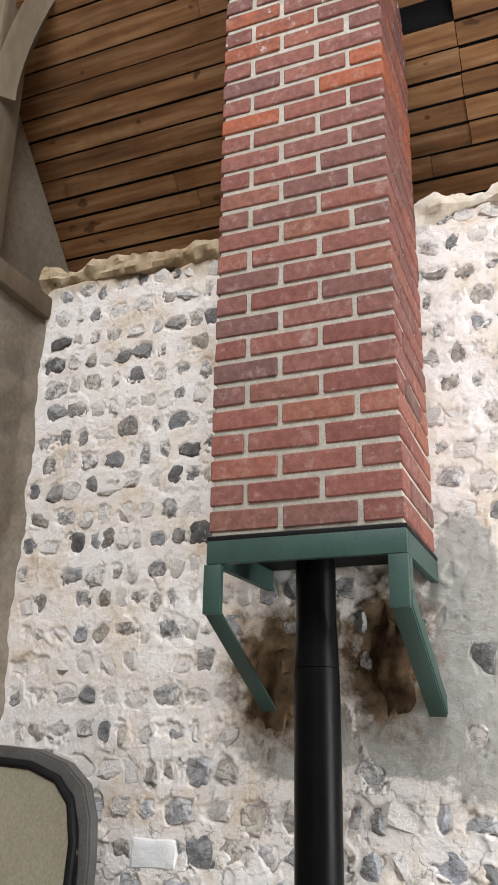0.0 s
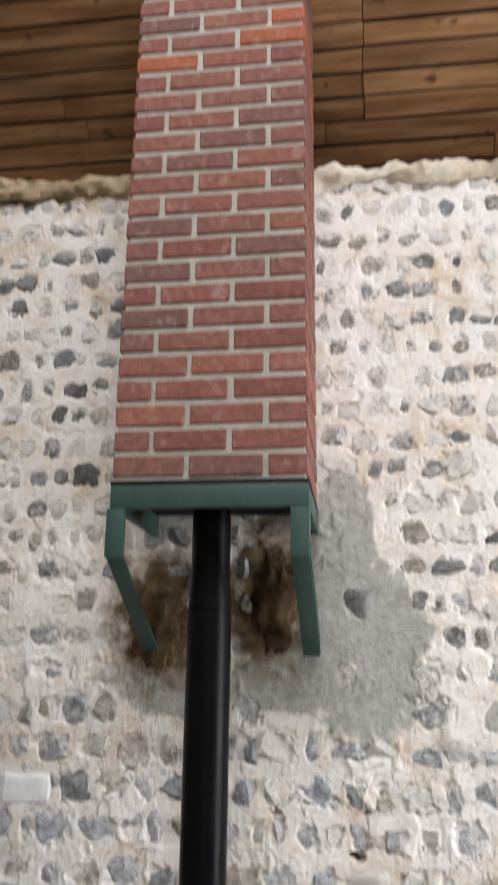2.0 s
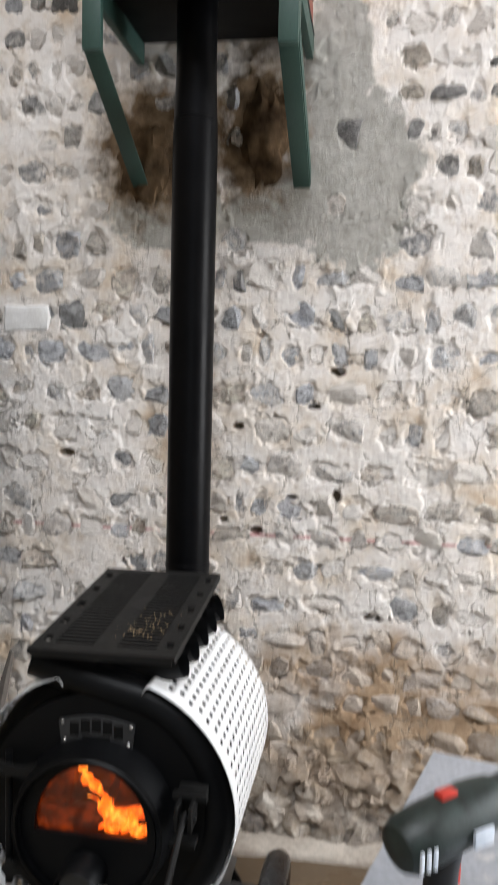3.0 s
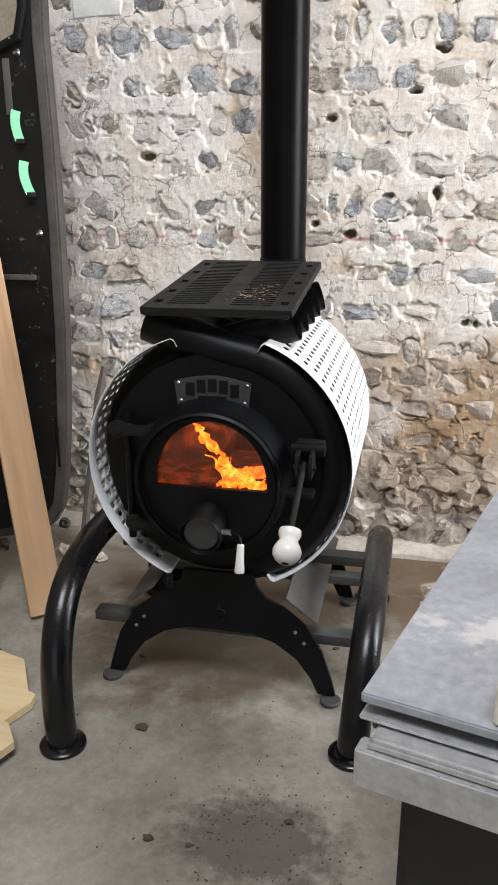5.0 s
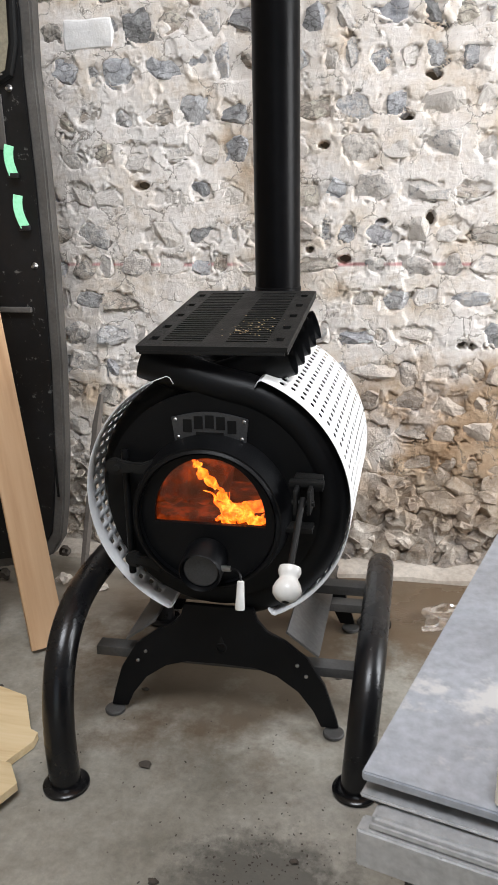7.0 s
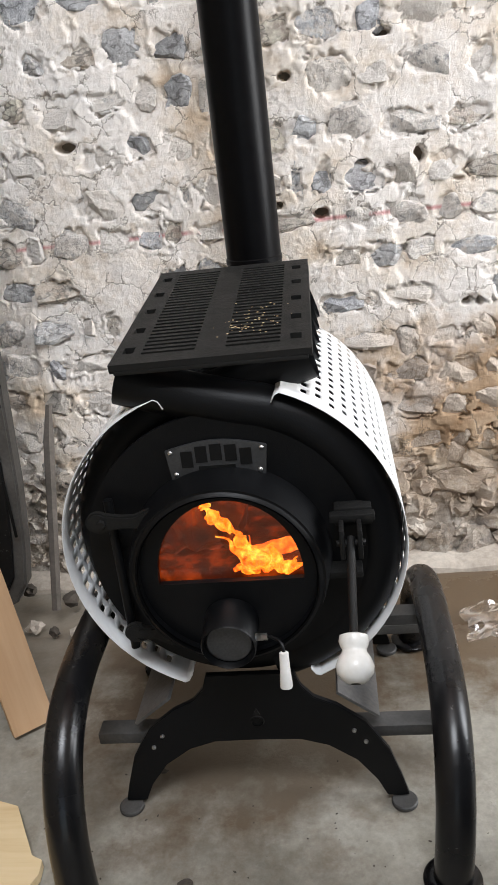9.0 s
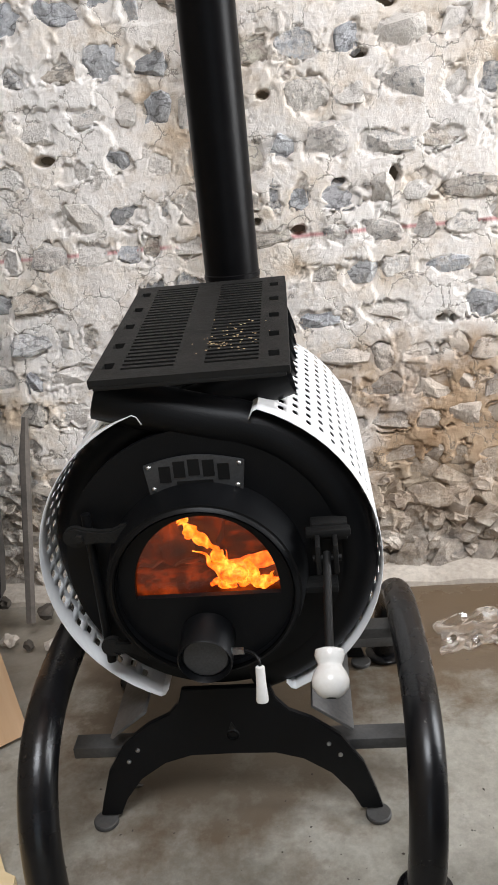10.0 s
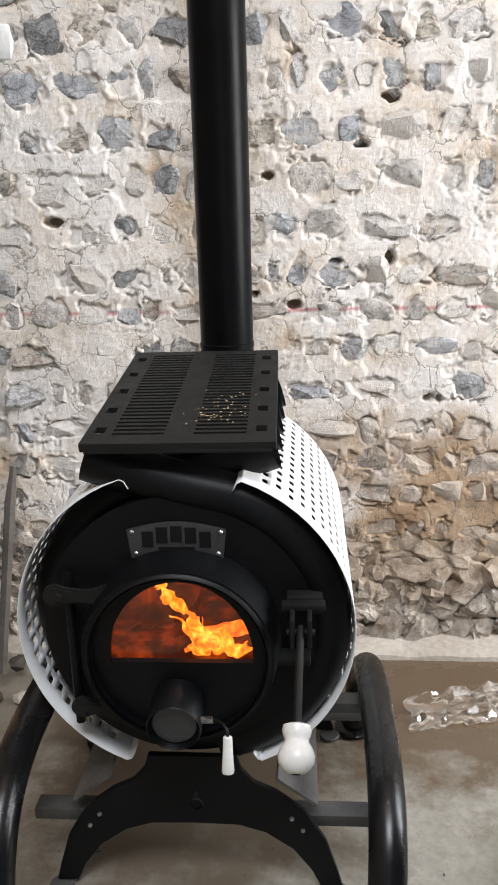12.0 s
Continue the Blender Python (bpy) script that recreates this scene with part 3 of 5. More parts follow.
def mortar_sheet(stones):
    # finer mesh where the wall is seen from near by
    xs = np.arange(-0.90, 1.75, 0.0046)
    zs = np.concatenate([np.arange(-0.10, 1.75, 0.0043), np.arange(1.75, WALL_TOP + 0.06, 0.0058)])
    X, Z = np.meshgrid(xs, zs)
    wx, wz = X + 0.030 * lattice_noise(X, Z, 0.05, 31), Z + 0.030 * lattice_noise(X, Z, 0.05, 32)
    H = 0.009 * lattice_noise(X, Z, 0.25, 1) + 0.003 * lattice_noise(wx, wz, 0.05, 2) + 0.0016 * lattice_noise(wx, wz, 0.022, 3) + 0.0014 * lattice_noise(X, Z, 0.009, 4)
    rag = 1.0 * lattice_noise(wx, wz, 0.028, 5) + 0.8 * lattice_noise(wx, wz, 0.013, 6)
    # shrinkage cracks
    crack = np.abs(lattice_noise(wx, wz, 0.085, 41) + 0.25 * lattice_noise(X, Z, 0.02, 42))
    gate = np.clip(lattice_noise(X, Z, 0.13, 43) * 4 + 0.1, 0, 1)
    H -= 0.010 * np.clip(1 - crack / 0.013, 0, 1) * gate
    # lips of mortar where one trowel load ends on the next
    lap = lattice_noise(wx, wz, 0.11, 44) + 0.35 * lattice_noise(wx, wz, 0.03, 45)
    H += 0.0024 * np.clip(lap / 0.012, -1, 1) * np.clip(lattice_noise(X, Z, 0.2, 46) * 5 + 0.5, 0, 1)
    low = np.clip((LOW_Z + 0.20 * lattice_noise(X, Z, 0.2, 9) - Z) / 0.12, 0, 1)
    H -= 0.014 * low
    gap = np.random.default_rng(17)
    for x, z, a, b in stones:
        i0, i1 = np.searchsorted(xs, x - 1.8 * a), np.searchsorted(xs, x + 1.8 * a)
        j0, j1 = np.searchsorted(zs, z - 1.9 * b), np.searchsorted(zs, z + 1.9 * b)
        s = np.s_[j0:j1, i0:i1]
        u, v = (X[s] - x) / a, (Z[s] - z) / b
        # stones are squarish, so the hollow is too
        d = (np.abs(u) ** 2.6 + np.abs(v) ** 2.6) ** (1 / 2.6) + 0.70 * rag[s]
        H[s] -= 0.0075 * np.clip((gap.uniform(0.74, 1.06) - d) / 0.09, 0, 1)
        # mortar shrunk away along one edge
        th = gap.choice((-1.57, -1.57, 1.57, 0.2, 3.3)) + gap.uniform(-0.6, 0.6)
        side = np.clip(np.cos(np.arctan2(v, u) - th) * 2.4 - 0.9, 0, 1)
        H[s] -= gap.uniform(0.006, 0.026) * np.clip(1 - np.abs(d - 1.06) / 0.10, 0, 1) * side
    for x, z, a, b in HOLES:
        d = np.sqrt(((X - x) / a) ** 2 + ((Z - z) / b) ** 2) + 0.6 * rag
        H -= 0.06 * np.clip((1.1 - d) / 0.2, 0, 1)
    Y = WALL_Y - H
    # ragged top edge leaning back
    top = WALL_TOP - 0.03 + 0.05 * lattice_noise(X, X * 0, 0.3, 11) + 0.04 * lattice_noise(X, X * 0, 0.07, 12)
    Y += np.clip((Z - top) / 0.05, 0, 1) ** 1.5 * 0.09
    n, mth = len(xs), len(zs)
    co = np.stack([X.ravel(), Y.ravel(), Z.ravel()], 1)
    idx = np.arange(n * mth).reshape(mth, n)
    quads = np.stack([idx[:-1, :-1], idx[:-1, 1:], idx[1:, 1:], idx[1:, :-1]], -1).reshape(-1, 4)
    me = bpy.data.meshes.new("wall_north")
    me.vertices.add(len(co))
    me.vertices.foreach_set("co", co.ravel())
    me.loops.add(quads.size)
    me.loops.foreach_set("vertex_index", quads.ravel())
    me.polygons.add(len(quads))
    me.polygons.foreach_set("loop_start", np.arange(0, quads.size, 4))
    me.polygons.foreach_set("loop_total", np.full(len(quads), 4))
    me.polygons.foreach_set("use_smooth", np.ones(len(quads), bool))
    me.update(calc_edges=True)
    me.materials.append(MORTAR)
    return tagged(new("wall_north", me), "limewashed flint rubble wall with ragged lime mortar joints", "wall", kind="structure")


REPAIRS = [((0.80, 2.08), (0.22, 0.30)), ((0.74, 2.40), (0.13, 0.24)), ((0.22, 1.98), (0.20, 0.13)), ((0.55, 1.97), (0.17, 0.10)), ((0.16, 2.16), (0.20, 0.26)), ((0.50, 2.22), (0.17, 0.28))]


def buried(s):
    """Most stones under the cement repairs are plastered over."""
    return any(((s[0] - c[0]) / r[0]) ** 2 + ((s[1] - c[1]) / r[1]) ** 2 < 0.9 for c, r in REPAIRS) and rng.random() < 0.8


STONES = [s for s in stone_rows() if not buried(s)]
STONES = [s for s in STONES if all(abs(s[0] - h[0]) > h[2] + 0.6 * s[2] or abs(s[1] - h[1]) > h[3] + 0.6 * s[3] for h in HOLES)]
wall_north = mortar_sheet(STONES)


def slab(name, x0, x1, y0, y1, z0, z1, material, label, category="wall", bevel=0.0):
    ob = part(name, block(x0, x1, y0, y1, z0, z1, bevel), material)
    return tagged(ob, label, category, kind="structure")


slab("wall_north_core", -1.3, 6.3, 2.90, 3.35, -0.3, WALL_TOP + 0.03, OLDPLASTER, "rough rubble core and levelled top of the flint wall")
slab("wall_north_east", 1.74, 6.3, 2.84, 2.90, -0.3, WALL_TOP, OLDPLASTER, "old beige rendered wall beside the flint")
slab("wall_west", -1.30, -0.93, -5.0, 2.90, -0.3, 3.66, OLDPLASTER, "old beige rendered side wall meeting the flint wall")
# unseen walls shaping the light: side window in the east, wide doorway in the south
slab("wall_east", 4.0, 4.3, 2.70, 2.9, -0.3, 8.0, OLDPLASTER, "unseen rendered wall beside the assumed side window")
slab("wall_east_lintel", 4.0, 4.3, 1.15, 2.70, 2.90, 8.0, OLDPLASTER, "unseen rendered wall over the assumed side window")
slab("wall_east_apron", 4.0, 4.3, 1.15, 2.70, -0.3, 0.65, OLDPLASTER, "unseen rendered wall under the assumed side window")
slab("wall_east_pier", 4.0, 4.3, -5.0, 1.15, -0.3, 8.0, OLDPLASTER, "unseen rendered side wall pier")
slab("wall_south", -1.3, -0.3, -5.3, -5.0, -0.3, 8.0, OLDPLASTER, "unseen rendered rear wall closing the workshop")
slab("wall_south_lintel", -0.3, 3.5, -5.3, -5.0, 3.4, 8.0, OLDPLASTER, "unseen rendered wall over the assumed rear doorway")
slab("wall_south_pier", 3.5, 4.3, -5.3, -5.0, -0.3, 8.0, OLDPLASTER, "unseen rendered rear wall pier")


def ragged_side():
    """Broken edge of render on the return wall, with some bare stones."""
    ys, zs = np.arange(0.6, 2.90, 0.02), np.arange(0.0, 3.68, 0.02)
    bm = bmesh.new()
    Yg, Zg = np.meshgrid(ys, zs)
    Xg = -0.905 + 0.022 * lattice_noise(Yg, Zg, 0.16, 21) + 0.014 * lattice_noise(Yg, Zg, 0.05, 22) + 0.05 * np.clip((Yg - 2.80) / 0.1, 0, 1)
    rows = [[bm.verts.new((Xg[j, i], Yg[j, i], Zg[j, i])) for i in range(len(ys))] for j in range(len(zs))]
    for a, b in zip(rows, rows[1:]):
        for i in range(len(ys) - 1):
            bm.faces.new((a[i + 1], a[i], b[i], b[i + 1]))
    ob = part("wall_west_face", bm, OLDPLASTER)
    return tagged(ob, "uneven beige lime render on the side wall", "wall", kind="structure")


ragged_side()


def wall_head(name, x0, x1, z, material, label):
    """Lumpy bed of earth and mortar along the top of the wall."""
    bm = bmesh.new()
    rings = []
    n = int((x1 - x0) / 0.012)
    for k in range(n + 1):
        x = x0 + (x1 - x0) * k / n
        ring = []
        for j in range(13):
            a = math.pi * (-0.35 + 1.2 * j / 12)
            p = Vector((x, 2.90 - 0.085 * math.cos(a), z + 0.055 * math.sin(a)))
            w = 0.045 * noise.noise((x * 6, a * 0.9, z)) + 0.022 * noise.noise((x * 19, a * 2.2, z)) + 0.009 * noise.noise((x * 50, a * 6, z))
            ring.append(p + Vector((0, -math.cos(a), math.sin(a))) * w)
        rings.append(ring + [(x, 3.05, z + 0.03), (x, 3.05, z - 0.08)])
    rings_mesh(bm, rings)
    return tagged(part(name, bm, material), label, "wall", kind="structure")


wall_head("wall_head_west", -0.90, 0.115, 3.775, EARTH, "crumbling tan earth bed along the wall top")
wall_head("wall_head_east", 0.665, 1.74, 3.735, LIMEBED, "pale lumpy lime bed along the wall top")


def floor_sheet():
    xs = np.concatenate([np.linspace(-40, -1.5, 8), np.linspace(-1.3, 2.2, 60), np.linspace(2.6, 40, 10)])
    ys = np.concatenate([np.linspace(-40, 0.4, 8), np.linspace(0.6, 3.0, 60), np.linspace(3.4, 40, 6)])
    bm = bmesh.new()
    g = []
    for y in ys:
        r = []
        for x in xs:
            t = min(max((y - 2.25) / 0.45, 0), 1)
            z = -0.065 * t * t * (3 - 2 * t)
            if -1.2 < x < 2.1 and 0.6 < y < 2.9:
                z += 0.004 * (noise.noise((x * 2.3, y * 2.3, 0)) - 0.5) * 0.6
            r.append(bm.verts.new((x, y, z)))
        g.append(r)
    for a, b in zip(g, g[1:]):
        for i in range(len(xs) - 1):
            bm.faces.new((a[i], a[i + 1], b[i + 1], b[i]))
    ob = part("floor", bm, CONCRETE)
    return tagged(ob, "stained grey concrete floor with brown damp, grit and painted shade under the stove", "floor", kind="structure")


floor_sheet()


def footing():
    bm = bmesh.new()
    rings = []
    for k in range(90):
        x = -0.9 + k * 2.7 / 89
        w = 0.012 * noise.noise((x * 9, 0, 3)) + 0.012 * noise.noise((x * 3, 2, 3))
        h = 0.008 * noise.noise((x * 11, 5, 3))
        rings.append([(x, 2.76 + w, -0.09), (x, 2.765 + w, -0.052 + h), (x, 2.78 + w, -0.040 + h), (x, 2.90, -0.030 + h), (x, 2.90, -0.09)])
    rings_mesh(bm, rings)
    ob = part("footing", bm, LEDGE)
    return tagged(ob, "rough pale footing ledge along the wall foot", "footing", kind="structure")


footing()

# ---- roof: boards on a steep slope, lower at the flint wall ----
SLOPE = 1.1
RLEN = math.hypot(1, SLOPE)


def roof_at(y):
    return 4.25 - SLOPE * (y - 3.05)


def roof_slope():
    bm = bmesh.new()
    rt = random.Random(3)
    # an added near-black sheet behind the gaps stands in for their shade
    ylo, yhi = 3.42, -0.6
    up = Vector((0, -1, SLOPE)).normalized()
    nrm = Vector((0, -SLOPE, -1)).normalized()
    base = Vector((0, ylo, roof_at(ylo)))
    total = (ylo - yhi) * RLEN
    s, pitch = 0.0, 0.0905
    k = 0
    while s < total:
        cuts = [-2.0] + sorted(rt.uniform(-1.5, 5.8) for _ in range(3)) + [6.3]
        if 5 <= k <= 10:
            cuts = sorted([c for c in cuts if not 0.3 < c < 1.1] + [0.62, 0.858 + rt.uniform(-0.003, 0.003)])
        for a, b in zip(cuts, cuts[1:]):
            if b - a < 0.05 or (k == 10 and abs(a - 0.62) < 0.01):
                continue
            lift = rt.uniform(-0.006, 0.006)
            if 5 <= k < 10 and abs(a - 0.62) < 0.01:
                lift -= 0.006
            p0 = base + up * (s + 0.006) - nrm * 0.02
            wdt = pitch - rt.uniform(0.005, 0.014)
            pts = []
            for x in (a + 0.0015, b - 0.0015):
                pts.append([p0 + Vector((x, 0, 0)), p0 + Vector((x, 0, 0)) + nrm * (0.018 + lift), p0 + Vector((x, 0, 0)) + up * wdt + nrm * (0.022 + lift), p0 + Vector((x, 0, 0)) + up * wdt])
            rings_mesh(bm, pts)
        s += pitch
        k += 1
    ob = part("ceiling", bm, ROOFWOOD, smooth=0)
    tagged(ob, "sloping ceiling of rough sawn softwood boards with dark gaps", "ceiling", kind="structure")
    under = bmesh.new()
    q = [base + up * -0.3 - nrm * 0.022, base + up * total - nrm * 0.022]
    rings_mesh(under, [[(-2.0, q[0].y, q[0].z), (6.3, q[0].y, q[0].z)], [(-2.0, q[1].y, q[1].z), (6.3, q[1].y, q[1].z)], [(-2.0, q[1].y, q[1].z + 0.1), (6.3, q[1].y, q[1].z + 0.1)], [(-2.0, q[0].y, q[0].z + 0.1), (6.3, q[0].y, q[0].z + 0.1)]], False)
    ob = part("roof_underlay", under, RUBBER, smooth=0)
    tagged(ob, "near-black sheet added above the boards to shade their gaps", "roof", kind="structure")
    # unseen far slope behind the viewer, a wide assumed roof window left open
    zr = roof_at(-0.6)
    fall = SLOPE * 0.8

    def far_piece(x0, x1, y0, y1):
        z0, z1 = zr + (y0 + 0.6) * fall, zr + (y1 + 0.6) * fall
        bm = bmesh.new()
        rings_mesh(bm, [[(x, y0, z0), (x, y1, z1), (x, y1, z1 + 0.1), (x, y0, z0 + 0.1)] for x in (x0, x1)])
        tagged(part("roof_far_slope", bm, ROOFWOOD, smooth=0), "unseen far slope of the boarded roof round an assumed roof window", "roof", kind="structure")

    far_piece(-2.0, 6.3, -0.6, -0.75)
    far_piece(-2.0, 6.3, -2.6, -5.4)
    far_piece(-2.0, -0.5, -0.75, -2.6)
    far_piece(2.9, 6.3, -0.75, -2.6)
    # gable above the side wall
    gable = prism([(-5.0, 3.66), (3.3, 3.66), (3.3, roof_at(3.3) - 0.02), (-0.6, zr), (-5.0, zr - 4.4 * SLOPE * 0.8)], 1.05, 1.30, m=Matrix.Rotation(radians(90), 4, "Z"))
    ob = part("wall_west_gable", gable, OLDPLASTER, smooth=0)
    tagged(ob, "rendered gable above the side wall", "wall", kind="structure")


roof_slope()


def roof_frame():
    t = thing("timber_post", (-0.97, 2.5, 3.66), "pale limed oak post with a curved brace under the roof", "post", kind="structure")
    part("post", block(-1.06, -0.905, 2.38, 2.56, 3.64, 5.2, 0.012), TIMBER, t)
    pts = [(-0.93 + 0.30 * (k / 11) ** 2, 2.47, 4.40 + 0.75 * k / 11) for k in range(12)]
    part("brace", sweep(pts, 0.06, flat=(0.06, 0.05)), TIMBER, t)
    part("sole_plate", block(-1.10, -0.86, 2.1, 2.88, 3.60, 3.70, 0.02), TIMBER, t)


roof_frame()

# ---- brick chimney on its green steel frame ----
CX0, CX1, CY0, CZ0, COURSE = 0.115, 0.665, 2.385, 2.503, 0.0752
chimney = thing("chimney", (0.39, 2.62, CZ0), "red brick chimney breast hung on the wall, lime-splashed near the roof", "chimney")
part("mortar_core", block(CX0 + 0.007, CX1 - 0.007, CY0 + 0.007, 2.86, CZ0 + 0.002, 5.35, 0.004), JOINT, chimney, "pale grey mortar joints")

# green bracket frame
frame_ob = thing("bracket_frame", (0.39, 2.62, 2.05), "dark green painted angle steel frame carrying the chimney", "bracket")
part("slab_edge", block(CX0 - 0.002, CX1 + 0.004, CY0 - 0.004, 2.845, CZ0 - 0.014, CZ0 - 0.001, 0.002), RUBBER, frame_ob, "black edge of the carrying plate")
part("front_beam", block(CX0 + 0.002, CX1 + 0.003, CY0 - 0.012, CY0 + 0.010, 2.424, CZ0 - 0.015, 0.002), GREEN, frame_ob)
for x0, x1 in ((CX0 + 0.002, CX0 + 0.024), (CX1 - 0.020, CX1 + 0.003)):
    part("side_beam", block(x0, x1, CY0 + 0.012, 2.845, 2.424, CZ0 - 0.015, 0.002), GREEN, frame_ob)
for s, xo in ((1, CX0 - 0.006), (-1, CX1 + 0.003)):
    a, b = sorted((xo, xo + s * 0.050))
    part("leg", block(a, b, CY0 - 0.010, CY0 + 0.012, 2.290, 2.4235, 0.002), GREEN, frame_ob)
    web = sorted((xo, xo + s * 0.006))
    part("leg_web", block(web[0], web[1], CY0 + 0.013, CY0 + 0.055, 2.295, 2.4235, 0.001), GREEN, frame_ob)
    d = Vector((0, 2.855 - (CY0 + 0.01), 2.055 - 2.305))
    ln = d.length
    m = Matrix.Translation(((a + b) / 2, CY0 + 0.008, 2.298)) @ Matrix.Rotation(math.atan2(d.z, d.y), 4, "X")
    bm = block(-0.025, 0.025, 0, ln, -0.006, 0.0, 0.001, m=m)
    block(-s * 0.025 - 0.003, -s * 0.025 + 0.003, 0, ln, 0.0, 0.045, 0.001, bm, m)
    part("diagonal_brace", bm, GREEN, frame_ob)


def foam_lump(name, c, size, label):
    bm = bmesh.new()
    bmesh.ops.create_icosphere(bm, subdivisions=4, radius=1)
    for v in bm.verts:
        p = v.co.copy()
        v.co *= 1 + 0.35 * noise.noise(p * 2.2 + Vector(c) * 7) + 0.18 * noise.noise(p * 6 + Vector(c))
        v.co = Vector((v.co.x * size[0], v.co.y * size[1], v.co.z * size[2])) + Vector(c)
    return tagged(part(name, bm, FOAM), label, "foam")


foam_lump("expanding_foam", (0.14, 2.86, 2.12), (0.085, 0.035, 0.13), "brown crumbling foam and rubble behind the bracket, darkened for shade")
foam_lump("expanding_foam", (0.53, 2.86, 2.20), (0.075, 0.030, 0.15), "tan crumbling foam and rubble beside the flue, darkened for shade")

# flue pipe
flue = thing("flue_pipe", (0.370, 2.565, 0.88), "black enamelled stove pipe rising into the chimney", "flue pipe")
part("lower_pipe", lathe([(0.0, 0.063), (0.05, 0.063), (0.052, 0.0645), (0.062, 0.0645), (0.064, 0.0625), (1.22, 0.0625), (1.30, 0.061)], (0, 0, 1), (0.370, 2.565, 0.86), 40), PIPE, flue)
part("upper_pipe", lathe([(0.0, 0.0605), (0.12, 0.056), (0.40, 0.056)], (0, 0, 1), (0.370, 2.565, 2.162), 40), PIPE, flue)

# ---- wood stove ----
SX, SZ, SY0, SY1 = 0.345, 0.545, 1.885, 2.42
stove = thing("wood_stove", (SX, 2.1, 0.0), "black drum wood stove with white perforated shrouds and lit fire", "stove")


def circle(cx, cz, r, a0, a1, n):
    return [(cx + r * math.cos(radians(a0 + (a1 - a0) * k / (n - 1))), cz + r * math.sin(radians(a0 + (a1 - a0) * k / (n - 1)))) for k in range(n)]


def ring_disc(cx, cz, r_in, r_out, y0, y1, sides=72):
    bm = bmesh.new()
    loops = []
    for r, y in ((r_in, y0), (r_out, y0), (r_out, y1), (r_in, y1)):
        loops.append([bm.verts.new((cx + r * math.cos(2 * math.pi * k / sides), y, cz + r * math.sin(2 * math.pi * k / sides))) for k in range(sides)])
    for a, b in zip(loops, loops[1:] + loops[:1]):
        for k in range(sides):
            bm.faces.new((a[k], a[(k + 1) % sides], b[(k + 1) % sides], b[k]))
    return bm


DX, DZ, DR = 0.341, 0.530, 0.150
body = part("drum", ring_disc(SX, SZ, 0.229, 0.236, SY0 + 0.012, SY1), STOVE, stove)
part("front_plate", ring_disc(SX, SZ, 0.150, 0.246, SY0, SY0 + 0.010), STOVE, stove)
part("rear_plate", lathe([(0, 0.25), (0.01, 0.25)], (0, 1, 0), (SX, SY1, SZ), 64), STOVE, stove)
lip = lathe([(0, 0.148), (0.0, 0.160), (0.02, 0.164), (0.06, 0.169), (0.078, 0.172), (0.078, 0.148)], (0, 1, 0), (DX, 1.812, DZ), 72, cap=False)
part("door_collar", lip, STOVE, stove)


def window_outline(grow=0.0):
    """Flat-bottomed arched window of the door."""
    cx, zb = 0.3445, 0.5145
    pts = [(cx - 0.1205 - grow, zb - grow), (cx + 0.1205 + grow, zb - grow)]
    for k in range(25):
        a = math.pi * k / 24
        pts.append((cx + (0.1205 + grow) * math.cos(a), zb + 0.012 + (0.136 + grow) * math.sin(a)))
    return pts


def door_disc():
    """Round door with the window cut through."""
    bm = bmesh.new()
    inner = window_outline()
    cx, cz = 0.3445, 0.57
    outer = []
    for x, z in inner:
        d = Vector((x - cx, z - cz)).normalized()
        # meet the circle of the door
        ox, oz = cx - DX, cz - DZ
        bq = ox * d.x + oz * d.y
        t = -bq + math.sqrt(bq * bq - (ox * ox + oz * oz - 0.152 ** 2))
        outer.append((cx + d.x * t, cz + d.y * t))
    extra_in, extra_out = [], []
    n = len(inner)
    for i in range(n):
        j = (i + 1) % n
        m = 24 if i == 0 else 1
        for k in range(m):
            f = k / m
            p = (inner[i][0] * (1 - f) + inner[j][0] * f, inner[i][1] * (1 - f) + inner[j][1] * f)
            if i == 0:
                a0 = math.atan2(outer[0][1] - DZ, outer[0][0] - DX)
                a1 = math.atan2(outer[1][1] - DZ, outer[1][0] - DX)
                if a0 > a1:
                    a0 -= 2 * math.pi
                a = a0 * (1 - f) + a1 * f
                q = (DX + 0.152 * math.cos(a), DZ + 0.152 * math.sin(a))
            else:
                q = outer[i]
            extra_in.append(p)
            extra_out.append(q)
    loops = []
    for pts, y in ((extra_in, 1.830), (extra_out, 1.830), (extra_out, 1.842), (extra_in, 1.842)):
        loops.append([bm.verts.new((x, y, z)) for x, z in pts])
    n = len(extra_in)
    for a, b in zip(loops, loops[1:] + loops[:1]):
        for k in range(n):
            bm.faces.new((a[k], a[(k + 1) % n], b[(k + 1) % n], b[k]))
    return bm


door = part("door", door_disc(), STOVE, stove, "round black door with an arched window")
glass = part("glass", prism(window_outline(0.006), 1.843, 1.847), GLASS, door, "soot-tinted fire glass")
glass.visible_shadow = False
part("door_rim", lathe([(0, 0.150), (0.004, 0.156), (0.012, 0.160), (0.018, 0.158), (0.018, 0.146), (0.004, 0.146)], (0, 1, 0), (DX, 1.808, DZ), 72, cap=False), STOVE, door)

# air inlet with its disc damper
inlet = part("air_inlet", lathe([(0.0, 0.043), (0.004, 0.0455), (0.07, 0.0455), (0.07, 0.040), (0.006, 0.040), (0.0, 0.043)], (0, 1, 0.10), (0.337, 1.760, 0.434), 40, cap=False), STOVE, door, "short round air inlet tube")
part("damper_disc", lathe([(0, 0.036), (0.003, 0.0395), (0.006, 0.0395)], (0, 1, 0.06), (0.337, 1.772, 0.435), 40), PLATE, inlet, "grey damper disc")
